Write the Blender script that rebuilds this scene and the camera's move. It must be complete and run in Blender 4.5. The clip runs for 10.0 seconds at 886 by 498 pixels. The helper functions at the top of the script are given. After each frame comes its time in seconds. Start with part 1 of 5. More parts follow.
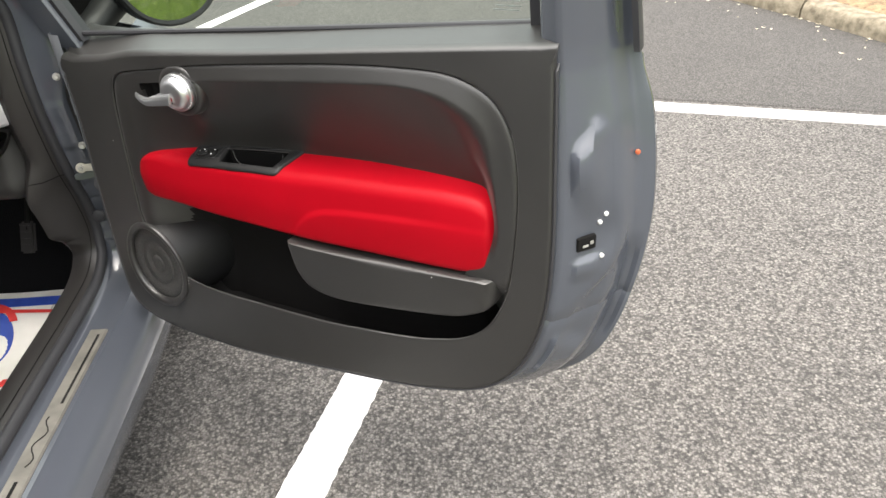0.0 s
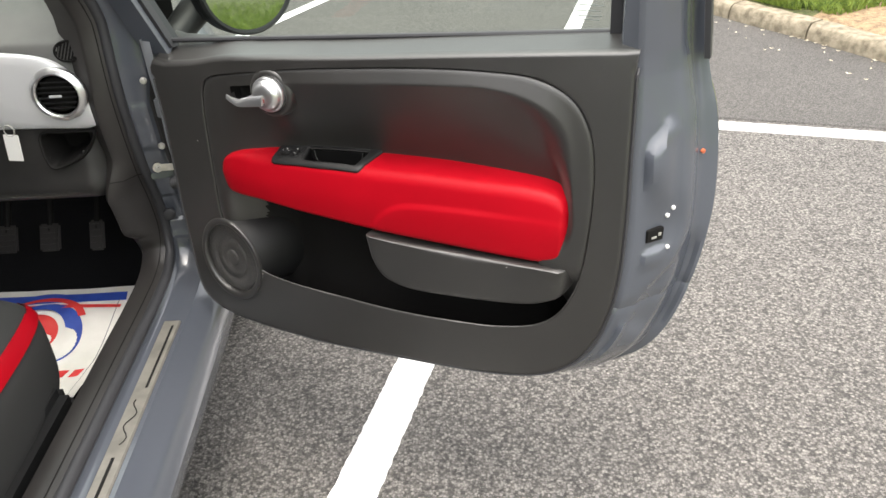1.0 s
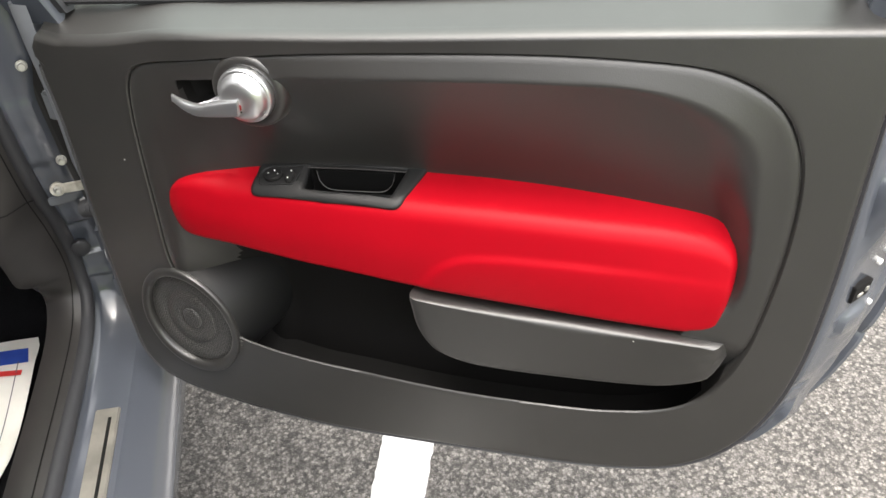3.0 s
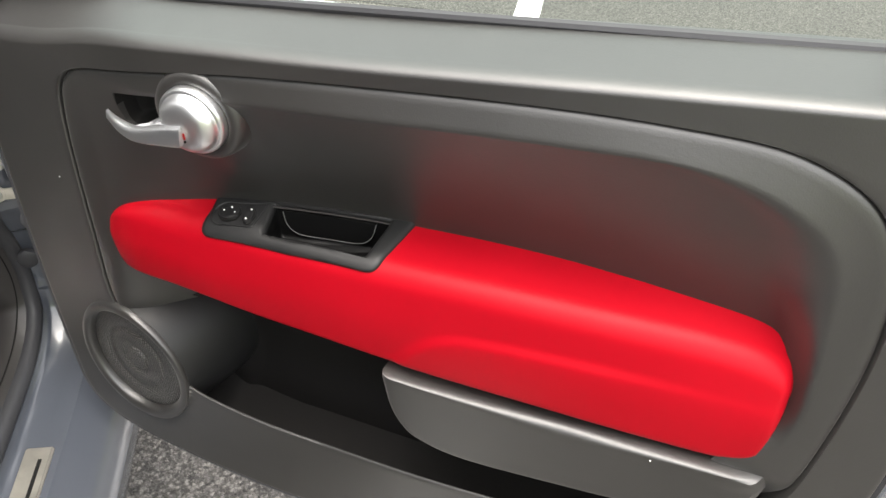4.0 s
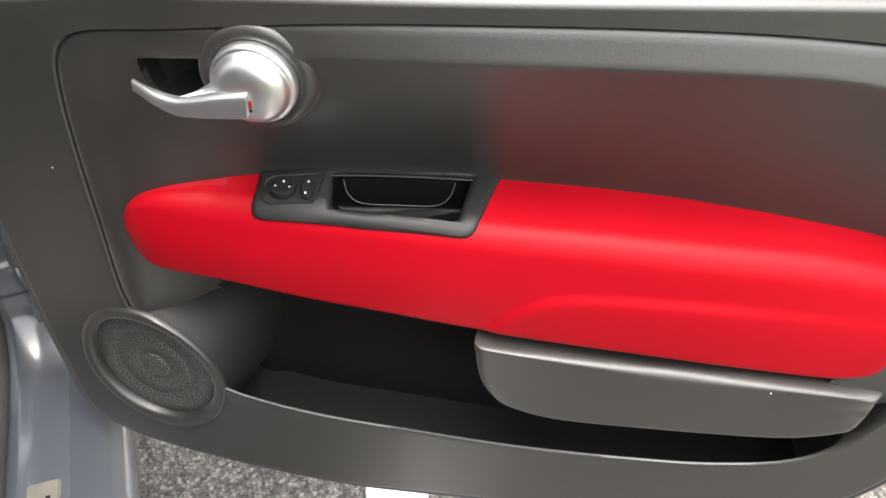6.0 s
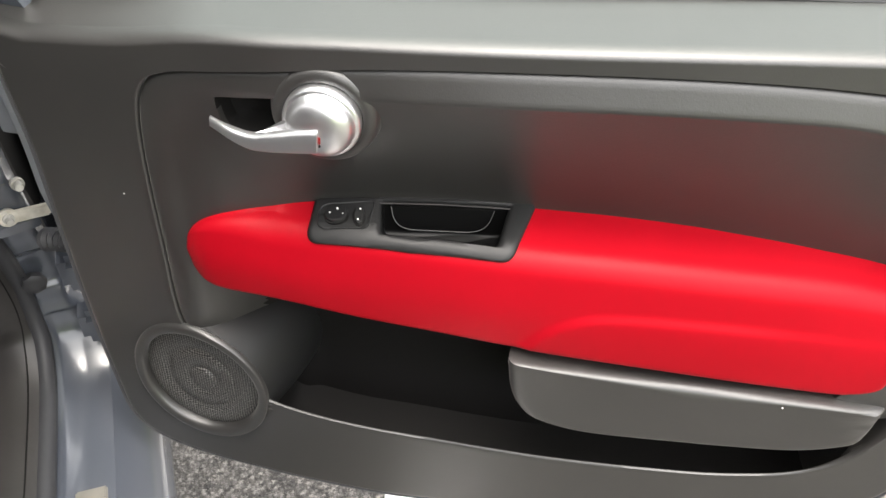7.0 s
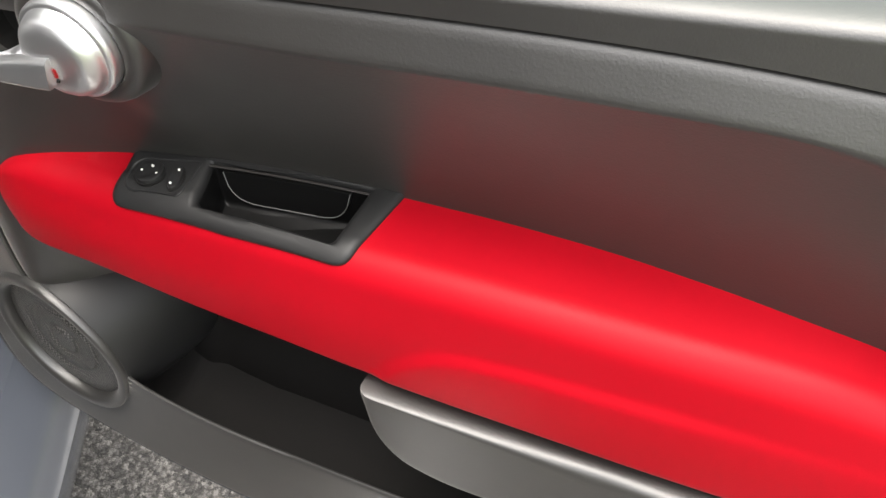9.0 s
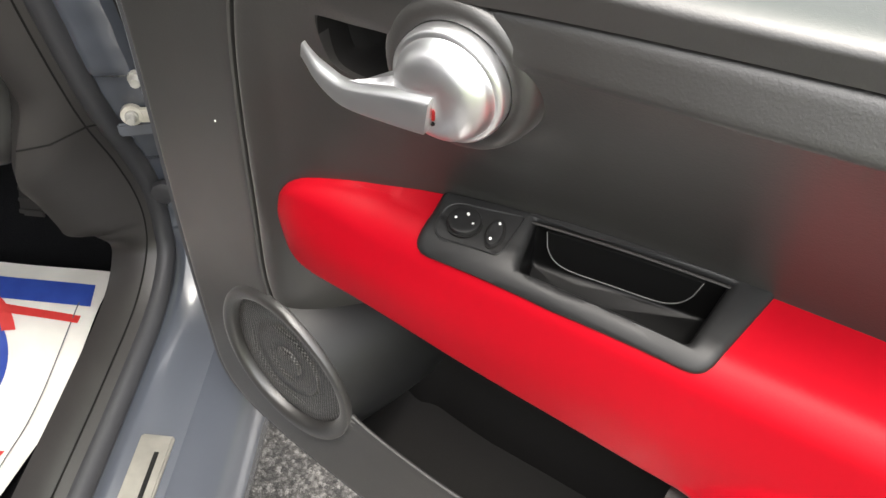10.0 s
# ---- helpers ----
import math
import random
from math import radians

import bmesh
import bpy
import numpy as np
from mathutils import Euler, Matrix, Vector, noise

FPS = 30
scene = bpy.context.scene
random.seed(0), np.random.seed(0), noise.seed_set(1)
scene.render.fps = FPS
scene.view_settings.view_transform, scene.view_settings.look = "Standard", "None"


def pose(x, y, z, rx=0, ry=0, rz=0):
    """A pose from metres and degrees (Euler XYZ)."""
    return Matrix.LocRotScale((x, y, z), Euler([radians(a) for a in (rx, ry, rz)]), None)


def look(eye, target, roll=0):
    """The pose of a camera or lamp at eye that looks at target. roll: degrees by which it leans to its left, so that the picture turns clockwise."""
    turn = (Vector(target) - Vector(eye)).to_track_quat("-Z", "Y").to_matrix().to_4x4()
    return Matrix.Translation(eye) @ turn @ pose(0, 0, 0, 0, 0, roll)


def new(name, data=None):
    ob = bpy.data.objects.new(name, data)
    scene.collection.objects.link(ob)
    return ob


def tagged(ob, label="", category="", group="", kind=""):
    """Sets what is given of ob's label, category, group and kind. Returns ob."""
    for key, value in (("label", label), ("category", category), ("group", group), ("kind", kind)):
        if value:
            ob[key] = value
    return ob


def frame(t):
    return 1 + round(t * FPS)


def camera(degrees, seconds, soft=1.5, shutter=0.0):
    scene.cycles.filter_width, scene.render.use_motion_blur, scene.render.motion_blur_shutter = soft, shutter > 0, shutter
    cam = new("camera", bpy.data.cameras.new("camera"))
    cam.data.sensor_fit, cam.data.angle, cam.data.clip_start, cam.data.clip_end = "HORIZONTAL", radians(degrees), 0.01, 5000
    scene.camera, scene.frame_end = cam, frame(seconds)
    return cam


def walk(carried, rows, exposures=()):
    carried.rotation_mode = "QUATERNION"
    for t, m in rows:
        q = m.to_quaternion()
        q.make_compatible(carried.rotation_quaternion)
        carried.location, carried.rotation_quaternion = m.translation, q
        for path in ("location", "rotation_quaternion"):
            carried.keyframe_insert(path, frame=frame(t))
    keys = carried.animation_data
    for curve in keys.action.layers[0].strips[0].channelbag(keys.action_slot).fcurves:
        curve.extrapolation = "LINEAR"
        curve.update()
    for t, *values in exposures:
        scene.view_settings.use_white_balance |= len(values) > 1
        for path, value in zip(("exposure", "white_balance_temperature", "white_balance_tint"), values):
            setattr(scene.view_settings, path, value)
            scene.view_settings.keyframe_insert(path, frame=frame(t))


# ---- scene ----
cam = camera(61.3, 10.0)
PATH = [
    (0, (0.019, 0.063, 1.34), (0.052, 1.745, 0.258), -2.9),
    (0.3, (-0.042, 0.015, 1.362), (0.007, 1.689, 0.272), -3.8),
    (0.5, (-0.084, -0.03, 1.358), (-0.054, 1.671, 0.307), -3.7),
    (0.6, (-0.101, -0.036, 1.362), (-0.081, 1.667, 0.313), -3.8),
    (0.8, (-0.12, -0.041, 1.356), (-0.095, 1.671, 0.323), -2.9),
    (1, (-0.126, -0.032, 1.353), (-0.071, 1.677, 0.315), -2.1),
    (1.3, (-0.136, 0.056, 1.314), (0.037, 1.731, 0.238), 0.3),
    (1.5, (-0.133, 0.129, 1.3), (0.071, 1.781, 0.191), 0.2),
    (1.7, (-0.149, 0.191, 1.295), (0.06, 1.837, 0.179), -0.4),
    (2, (-0.152, 0.256, 1.295), (-0.021, 1.91, 0.178), -2.1),
    (2.2, (-0.169, 0.303, 1.294), (-0.064, 1.942, 0.161), -3.2),
    (3.3, (-0.347, 0.543, 1.289), (0.015, 2.013, -0.01), 1.2),
    (3.5, (-0.338, 0.572, 1.288), (0.022, 2.021, -0.042), 2.2),
    (3.7, (-0.311, 0.615, 1.275), (0.038, 2.061, -0.06), 2.7),
    (4, (-0.25, 0.672, 1.256), (-0.017, 2.178, -0.039), 2.8),
    (4.2, (-0.225, 0.686, 1.243), (-0.17, 2.217, -0.043), 0.5),
    (4.5, (-0.25, 0.732, 1.242), (-0.175, 2.219, -0.095), -2.2),
    (4.7, (-0.296, 0.752, 1.235), (0.058, 2.207, -0.09), 0.7),
    (5, (-0.324, 0.754, 1.223), (0.137, 2.157, -0.127), 2.1),
    (5.2, (-0.355, 0.789, 1.204), (0.166, 2.123, -0.193), 4.8),
    (5.5, (-0.394, 0.805, 1.206), (0.122, 2.1, -0.228), 4.7),
    (6.8, (-0.468, 0.764, 1.244), (0.107, 2.097, -0.132), 5.7),
    (7, (-0.485, 0.771, 1.253), (0.08, 2.106, -0.125), 5.9),
    (7.5, (-0.506, 0.781, 1.248), (-0.033, 2.169, -0.112), 6.1),
    (8, (-0.43, 0.79, 1.215), (0.046, 2.19, -0.131), 7.2),
    (8.2, (-0.367, 0.805, 1.203), (0.128, 2.196, -0.146), 7.4),
    (8.5, (-0.253, 0.81, 1.186), (0.199, 2.167, -0.211), 6.2),
    (8.7, (-0.215, 0.831, 1.169), (0.193, 2.142, -0.284), 6.0),
    (9, (-0.212, 0.867, 1.163), (-0.031, 2.194, -0.322), 2.9),
    (9.2, (-0.216, 0.903, 1.163), (-0.281, 2.249, -0.315), -1.6),
    (9.5, (-0.278, 0.928, 1.154), (-0.456, 2.28, -0.309), -0.5),
    (9.6, (-0.3, 0.941, 1.153), (-0.486, 2.277, -0.324), -0.0),
    (9.8, (-0.341, 0.947, 1.144), (-0.482, 2.275, -0.345), 0.9),
    (10, (-0.373, 0.966, 1.131), (-0.431, 2.286, -0.37), 3.4),
]
walk(cam, [(t, look(eye, target, roll)) for t, eye, target, roll in PATH], exposures=[(0.0, 1.84, 6700, 9), (2.2, 1.9, 6700, 9), (3.5, 2.14, 6700, 9), (4.5, 2.14, 6700, 9), (5.0, 2.08, 6700, 9), (5.5, 2.22, 6700, 9), (7.5, 2.3, 6700, 9), (8.6, 2.12, 6700, 9), (9.0, 2.14, 6700, 9), (10.0, 2.36, 6700, 9)])

# ---- light ----
world = bpy.data.worlds.new("world")
scene.world = world
world.use_nodes = True
_wn = world.node_tree
_sky = _wn.nodes.new("ShaderNodeTexSky")
_sky.sky_type = "NISHITA"
_sky.sun_disc = False
_sky.sun_elevation, _sky.sun_rotation = radians(81), radians(200)
_sky.air_density, _sky.dust_density, _sky.ozone_density = 1.0, 6.0, 0.5
_bg = _wn.nodes["Background"]
_bg.inputs["Strength"].default_value = 0.15
_grey = _wn.nodes.new("ShaderNodeHueSaturation")
_grey.inputs["Saturation"].default_value = 0.35
_wn.links.new(_sky.outputs["Color"], _grey.inputs["Color"])
_wn.links.new(_grey.outputs["Color"], _bg.inputs["Color"])
sun = new("sun", bpy.data.lights.new("sun", "SUN"))
sun.data.energy, sun.data.angle, sun.data.color = 1.15, radians(150), (1.0, 0.985, 0.96)
sun.matrix_world = look((0.76, -2.1, 14.0), (0, 0, 0))


# ---- materials ----
def material(name, colour, rough=0.5, metal=0.0, spec=0.5, coat=0.0):
    m = bpy.data.materials.new(name)
    m.use_nodes = True
    b = m.node_tree.nodes["Principled BSDF"]
    b.inputs["Base Color"].default_value = (*colour, 1)
    b.inputs["Roughness"].default_value = rough
    b.inputs["Metallic"].default_value = metal
    b.inputs["Specular IOR Level"].default_value = spec
    b.inputs["Coat Weight"].default_value = coat
    b.inputs["Coat Roughness"].default_value = 0.05
    return m


def shade(m, scale, dark, light, detail=4.0, low=0.35, high=0.65, coord="Object", voronoi=False):
    """Colour that varies between two tones with a noise of that scale."""
    nt = m.node_tree
    b = nt.nodes["Principled BSDF"]
    tc = nt.nodes.new("ShaderNodeTexCoord")
    tex = nt.nodes.new("ShaderNodeTexVoronoi" if voronoi else "ShaderNodeTexNoise")
    tex.inputs["Scale"].default_value = scale
    if not voronoi:
        tex.inputs["Detail"].default_value = detail
    nt.links.new(tc.outputs[coord], tex.inputs["Vector"])
    ramp = nt.nodes.new("ShaderNodeValToRGB")
    ramp.color_ramp.elements[0].position, ramp.color_ramp.elements[0].color = low, (*dark, 1)
    ramp.color_ramp.elements[1].position, ramp.color_ramp.elements[1].color = high, (*light, 1)
    nt.links.new(tex.outputs["Color" if voronoi else "Fac"], ramp.inputs["Fac"])
    nt.links.new(ramp.outputs["Color"], b.inputs["Base Color"])
    return ramp


def relief(m, scale, strength, distance, detail=3.0, kind="ShaderNodeTexNoise", coord="Object"):
    """Fine bumps; a second call goes on top of the first."""
    nt = m.node_tree
    b = nt.nodes["Principled BSDF"]
    tc = nt.nodes.new("ShaderNodeTexCoord")
    tex = nt.nodes.new(kind)
    tex.inputs["Scale"].default_value = scale
    if kind == "ShaderNodeTexNoise":
        tex.inputs["Detail"].default_value = detail
    nt.links.new(tc.outputs[coord], tex.inputs["Vector"])
    bump = nt.nodes.new("ShaderNodeBump")
    bump.inputs["Strength"].default_value, bump.inputs["Distance"].default_value = strength, distance
    nt.links.new(tex.outputs["Distance" if kind == "ShaderNodeTexVoronoi" else "Fac"], bump.inputs["Height"])
    if b.inputs["Normal"].is_linked:
        nt.links.new(b.inputs["Normal"].links[0].from_socket, bump.inputs["Normal"])
    nt.links.new(bump.outputs["Normal"], b.inputs["Normal"])


def gloss(m, scale, low, high):
    """Roughness that varies between two values with a noise."""
    nt = m.node_tree
    b = nt.nodes["Principled BSDF"]
    tc = nt.nodes.new("ShaderNodeTexCoord")
    tex = nt.nodes.new("ShaderNodeTexNoise")
    tex.inputs["Scale"].default_value, tex.inputs["Detail"].default_value = scale, 5.0
    nt.links.new(tc.outputs["Object"], tex.inputs["Vector"])
    mr = nt.nodes.new("ShaderNodeMapRange")
    mr.inputs["To Min"].default_value, mr.inputs["To Max"].default_value = low, high
    nt.links.new(tex.outputs["Fac"], mr.inputs["Value"])
    nt.links.new(mr.outputs["Result"], b.inputs["Roughness"])


PLASTIC = material("grained_black_plastic", (0.018, 0.0175, 0.0165), 0.42, spec=1.0)
shade(PLASTIC, 9, (0.0115, 0.0107, 0.0099), (0.0155, 0.0144, 0.0134))
relief(PLASTIC, 210, 0.08, 0.0007, 3.0)
relief(PLASTIC, 700, 0.2, 0.0005, 2.0)
relief(PLASTIC, 1900, 0.15, 0.0003, 2.0)
gloss(PLASTIC, 14, 0.39, 0.5)
_pb = PLASTIC.node_tree.nodes["Principled BSDF"]
_pb.inputs["Sheen Weight"].default_value, _pb.inputs["Sheen Roughness"].default_value = 0.12, 0.35
_pb.inputs["Sheen Tint"].default_value = (1.0, 0.97, 0.93, 1)
SMOOTH = material("smooth_black_plastic", (0.011, 0.011, 0.0112), 0.46, spec=0.34)
relief(SMOOTH, 900, 0.15, 0.0003)
gloss(SMOOTH, 30, 0.43, 0.52)
# true black plastic parts, and shade put into recesses as colour
PIT = material("matt_black_plastic_and_shade", (0.0095, 0.009, 0.0087), 0.7, spec=0.13)
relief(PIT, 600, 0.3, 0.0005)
CUPBLACK = material("deeper_black_cup", (0.004, 0.004, 0.004), 0.4, spec=0.22)
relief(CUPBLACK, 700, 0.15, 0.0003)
RED = material("red_soft_vinyl", (0.4, 0.005, 0.013), 0.42, spec=0.1)
shade(RED, 6, (0.295, 0.0022, 0.008), (0.33, 0.0026, 0.0092))
relief(RED, 900, 0.24, 0.0004, 2.0)
gloss(RED, 20, 0.37, 0.45)
PAINT = material("grey_car_paint", (0.115, 0.13, 0.155), 0.28, coat=1.0)
_pb = PAINT.node_tree.nodes["Principled BSDF"]
_pb.inputs["Coat Weight"].default_value, _pb.inputs["Coat Roughness"].default_value = 0.7, 0.1
shade(PAINT, 2, (0.068, 0.075, 0.09), (0.078, 0.085, 0.101))
gloss(PAINT, 6, 0.2, 0.28)
TRIM = material("dark_brown_grey_trim", (0.024, 0.022, 0.021), 0.45, spec=0.5)
shade(TRIM, 9, (0.021, 0.019, 0.0182), (0.027, 0.0243, 0.0232))
relief(TRIM, 700, 0.15, 0.0005)
RUBBER = material("black_rubber", (0.034, 0.034, 0.037), 0.5, spec=0.4)
relief(RUBBER, 300, 0.2, 0.0005)
SATIN = material("satin_chrome", (0.72, 0.72, 0.73), 0.24, metal=1.0)
relief(SATIN, 700, 0.05, 0.0002)
gloss(SATIN, 60, 0.32, 0.42)
STEEL = material("zinc_steel", (0.6, 0.58, 0.53), 0.4, metal=0.35)
shade(STEEL, 60, (0.3, 0.29, 0.26), (0.46, 0.45, 0.42))
CREAM = material("brushed_sill_plate", (0.4, 0.38, 0.34), 0.45, metal=0.3)
shade(CREAM, 25, (0.17, 0.158, 0.138), (0.245, 0.228, 0.2))
STRAP = material("cream_plated_steel", (0.5, 0.47, 0.41), 0.45, metal=0.2)
shade(STRAP, 80, (0.42, 0.39, 0.33), (0.58, 0.55, 0.49))
CARPET = material("black_carpet", (0.008, 0.008, 0.009), 0.95, spec=0.1)
relief(CARPET, 400, 0.8, 0.002)
DASH = material("grey_dash_plastic", (0.09, 0.09, 0.085), 0.5)
shade(DASH, 12, (0.105, 0.106, 0.102), (0.13, 0.131, 0.126))
relief(DASH, 500, 0.3, 0.0006)
LOWDASH = material("black_lower_dash", (0.02, 0.019, 0.018), 0.5)
shade(LOWDASH, 12, (0.016, 0.015, 0.0145), (0.022, 0.021, 0.02))
relief(LOWDASH, 500, 0.3, 0.0006)
SILVER = material("silver_fascia", (0.68, 0.68, 0.69), 0.36, metal=0.3)
gloss(SILVER, 30, 0.28, 0.38)
PAPER = material("white_paper", (0.74, 0.71, 0.66), 0.7)
shade(PAPER, 14, (0.68, 0.65, 0.6), (0.78, 0.75, 0.7))
relief(PAPER, 30, 0.15, 0.002)
BLUE = material("blue_print", (0.02, 0.06, 0.33), 0.6)
shade(BLUE, 30, (0.018, 0.05, 0.3), (0.025, 0.07, 0.37))
REDINK = material("red_print", (0.62, 0.03, 0.03), 0.6)
shade(REDINK, 30, (0.57, 0.025, 0.025), (0.66, 0.04, 0.035))
LOCKRED = material("dull_red_lock_mark", (0.22, 0.012, 0.012), 0.5, spec=0.2)
INK = material("grey_print", (0.1, 0.1, 0.11), 0.6)
CLOTH = material("black_seat_cloth", (0.02, 0.02, 0.019), 0.85)
relief(CLOTH, 700, 0.5, 0.001)
WHITEP = material("white_plastic", (0.8, 0.79, 0.76), 0.5)
ORANGE = material("orange_overspray", (0.5, 0.12, 0.05), 0.5)
FROST = material("pale_print_on_glass", (0.16, 0.18, 0.17), 0.6)

GLASS = bpy.data.materials.new("tinted_window_glass")
GLASS.use_nodes = True
_g = GLASS.node_tree
_g.nodes.remove(_g.nodes["Principled BSDF"])
_tr = _g.nodes.new("ShaderNodeBsdfTransparent")
_tr.inputs["Color"].default_value = (0.8, 0.88, 0.82, 1)
_gl = _g.nodes.new("ShaderNodeBsdfGlossy")
_gl.inputs["Roughness"].default_value = 0.02
_fr = _g.nodes.new("ShaderNodeFresnel")
_fr.inputs["IOR"].default_value = 1.6
_mx = _g.nodes.new("ShaderNodeMixShader")
_g.links.new(_fr.outputs["Fac"], _mx.inputs["Fac"])
_g.links.new(_tr.outputs["BSDF"], _mx.inputs[1])
_g.links.new(_gl.outputs["BSDF"], _mx.inputs[2])
_g.links.new(_mx.outputs["Shader"], _g.nodes["Material Output"].inputs["Surface"])
MIRROR = material("mirror_glass", (0.82, 0.84, 0.83), 0.03, metal=1.0)

ASPHALT = material("coarse_asphalt", (0.16, 0.155, 0.15), 0.85)
_a = ASPHALT.node_tree
_tc = _a.nodes.new("ShaderNodeTexCoord")
_v = _a.nodes.new("ShaderNodeTexVoronoi")
_v.inputs["Scale"].default_value = 140
_jit = _a.nodes.new("ShaderNodeTexNoise")
_jit.inputs["Scale"].default_value, _jit.inputs["Detail"].default_value = 260, 2.0
_a.links.new(_tc.outputs["Object"], _jit.inputs["Vector"])
_off = _a.nodes.new("ShaderNodeVectorMath")
_off.operation = "MULTIPLY_ADD"
_off.inputs[1].default_value = (0.012, 0.012, 0.012)
_a.links.new(_jit.outputs["Color"], _off.inputs[0])
_a.links.new(_tc.outputs["Object"], _off.inputs[2])
_a.links.new(_off.outputs["Vector"], _v.inputs["Vector"])
_sep = _a.nodes.new("ShaderNodeSeparateColor")
_a.links.new(_v.outputs["Color"], _sep.inputs["Color"])
_cr = _a.nodes.new("ShaderNodeValToRGB")
for pos, c in ((0.0, (0.045, 0.042, 0.039)), (0.35, (0.105, 0.098, 0.09)), (0.7, (0.165, 0.155, 0.142)), (1.0, (0.235, 0.22, 0.2))):
    e = _cr.color_ramp.elements.new(pos) if pos not in (0.0, 1.0) else _cr.color_ramp.elements[0 if pos == 0.0 else -1]
    e.position, e.color = pos, (*c, 1)
_a.links.new(_sep.outputs["Red"], _cr.inputs["Fac"])
_edge = _a.nodes.new("ShaderNodeValToRGB")
_edge.color_ramp.elements[0].position, _edge.color_ramp.elements[0].color = 0.28, (1, 1, 1, 1)
_edge.color_ramp.elements[1].position, _edge.color_ramp.elements[1].color = 0.7, (0.38, 0.37, 0.36, 1)
_a.links.new(_v.outputs["Distance"], _edge.inputs["Fac"])
_big = _a.nodes.new("ShaderNodeTexNoise")
_big.inputs["Scale"].default_value, _big.inputs["Detail"].default_value = 1.3, 6.0
_a.links.new(_tc.outputs["Object"], _big.inputs["Vector"])
_bigr = _a.nodes.new("ShaderNodeMapRange")
_bigr.inputs["To Min"].default_value, _bigr.inputs["To Max"].default_value = 0.78, 1.2
_a.links.new(_big.outputs["Fac"], _bigr.inputs["Value"])
_m1 = _a.nodes.new("ShaderNodeVectorMath")
_m1.operation = "MULTIPLY"
_a.links.new(_cr.outputs["Color"], _m1.inputs[0])
_a.links.new(_edge.outputs["Color"], _m1.inputs[1])
_m2 = _a.nodes.new("ShaderNodeVectorMath")
_m2.operation = "SCALE"
_a.links.new(_m1.outputs["Vector"], _m2.inputs[0])
_a.links.new(_bigr.outputs["Result"], _m2.inputs["Scale"])
_a.links.new(_m2.outputs["Vector"], _a.nodes["Principled BSDF"].inputs["Base Color"])
_bp = _a.nodes.new("ShaderNodeBump")
_bp.invert = True
_bp.inputs["Strength"].default_value, _bp.inputs["Distance"].default_value = 0.55, 0.004
_a.links.new(_v.outputs["Distance"], _bp.inputs["Height"])
_a.links.new(_bp.outputs["Normal"], _a.nodes["Principled BSDF"].inputs["Normal"])
ROAD = ASPHALT.copy()
ROAD.name = "fine_dark_asphalt"
for _nd in ROAD.node_tree.nodes:
    if _nd.bl_idname == "ShaderNodeMapRange":
        _nd.inputs["To Min"].default_value, _nd.inputs["To Max"].default_value = 0.55, 0.8
    if _nd.bl_idname == "ShaderNodeTexVoronoi":
        _nd.inputs["Scale"].default_value = 210
# about twice as pale as the car paint; front flange and hinge leaf
PALEGREY = material("paler_grey_paint", (0.26, 0.27, 0.29), 0.4)
shade(PALEGREY, 12, (0.15, 0.158, 0.175), (0.19, 0.2, 0.215))
LINE = material("white_road_paint", (0.8, 0.79, 0.78), 0.6)
shade(LINE, 90, (0.56, 0.55, 0.535), (0.68, 0.67, 0.655))
relief(LINE, 160, 0.4, 0.002)
KERB = material("weathered_kerb_stone", (0.4, 0.35, 0.25), 0.9)
shade(KERB, 22, (0.12, 0.1, 0.068), (0.25, 0.215, 0.155), 8.0)
relief(KERB, 70, 0.6, 0.006)
SOIL = material("dry_soil", (0.3, 0.2, 0.11), 0.95)
shade(SOIL, 30, (0.12, 0.08, 0.045), (0.26, 0.18, 0.1), 8.0)
relief(SOIL, 90, 0.8, 0.01)
LITTER = material("pale_dry_leaves", (0.5, 0.43, 0.32), 0.8)
shade(LITTER, 40, (0.36, 0.3, 0.2), (0.62, 0.56, 0.45))
GRASS = material("grass", (0.1, 0.2, 0.03), 0.8)
shade(GRASS, 25, (0.075, 0.13, 0.014), (0.23, 0.31, 0.04), 6.0)
relief(GRASS, 120, 1.0, 0.02)
TURF = material("worn_turf", (0.08, 0.1, 0.04), 0.9, spec=0.2)
shade(TURF, 25, (0.045, 0.058, 0.022), (0.12, 0.125, 0.055), 6.0)
relief(TURF, 120, 1.0, 0.02)
TYRE = material("tyre_rubber", (0.015, 0.015, 0.015), 0.8)
relief(TYRE, 200, 0.3, 0.001)
ALLOY = material("silver_alloy", (0.5, 0.5, 0.52), 0.3, metal=0.9)


# ---- mesh helpers ----
BASES = {}


def smooth01(a, b, x):
    x = min(max((x - a) / (b - a), 0.0), 1.0)
    return x * x * (3 - 2 * x)


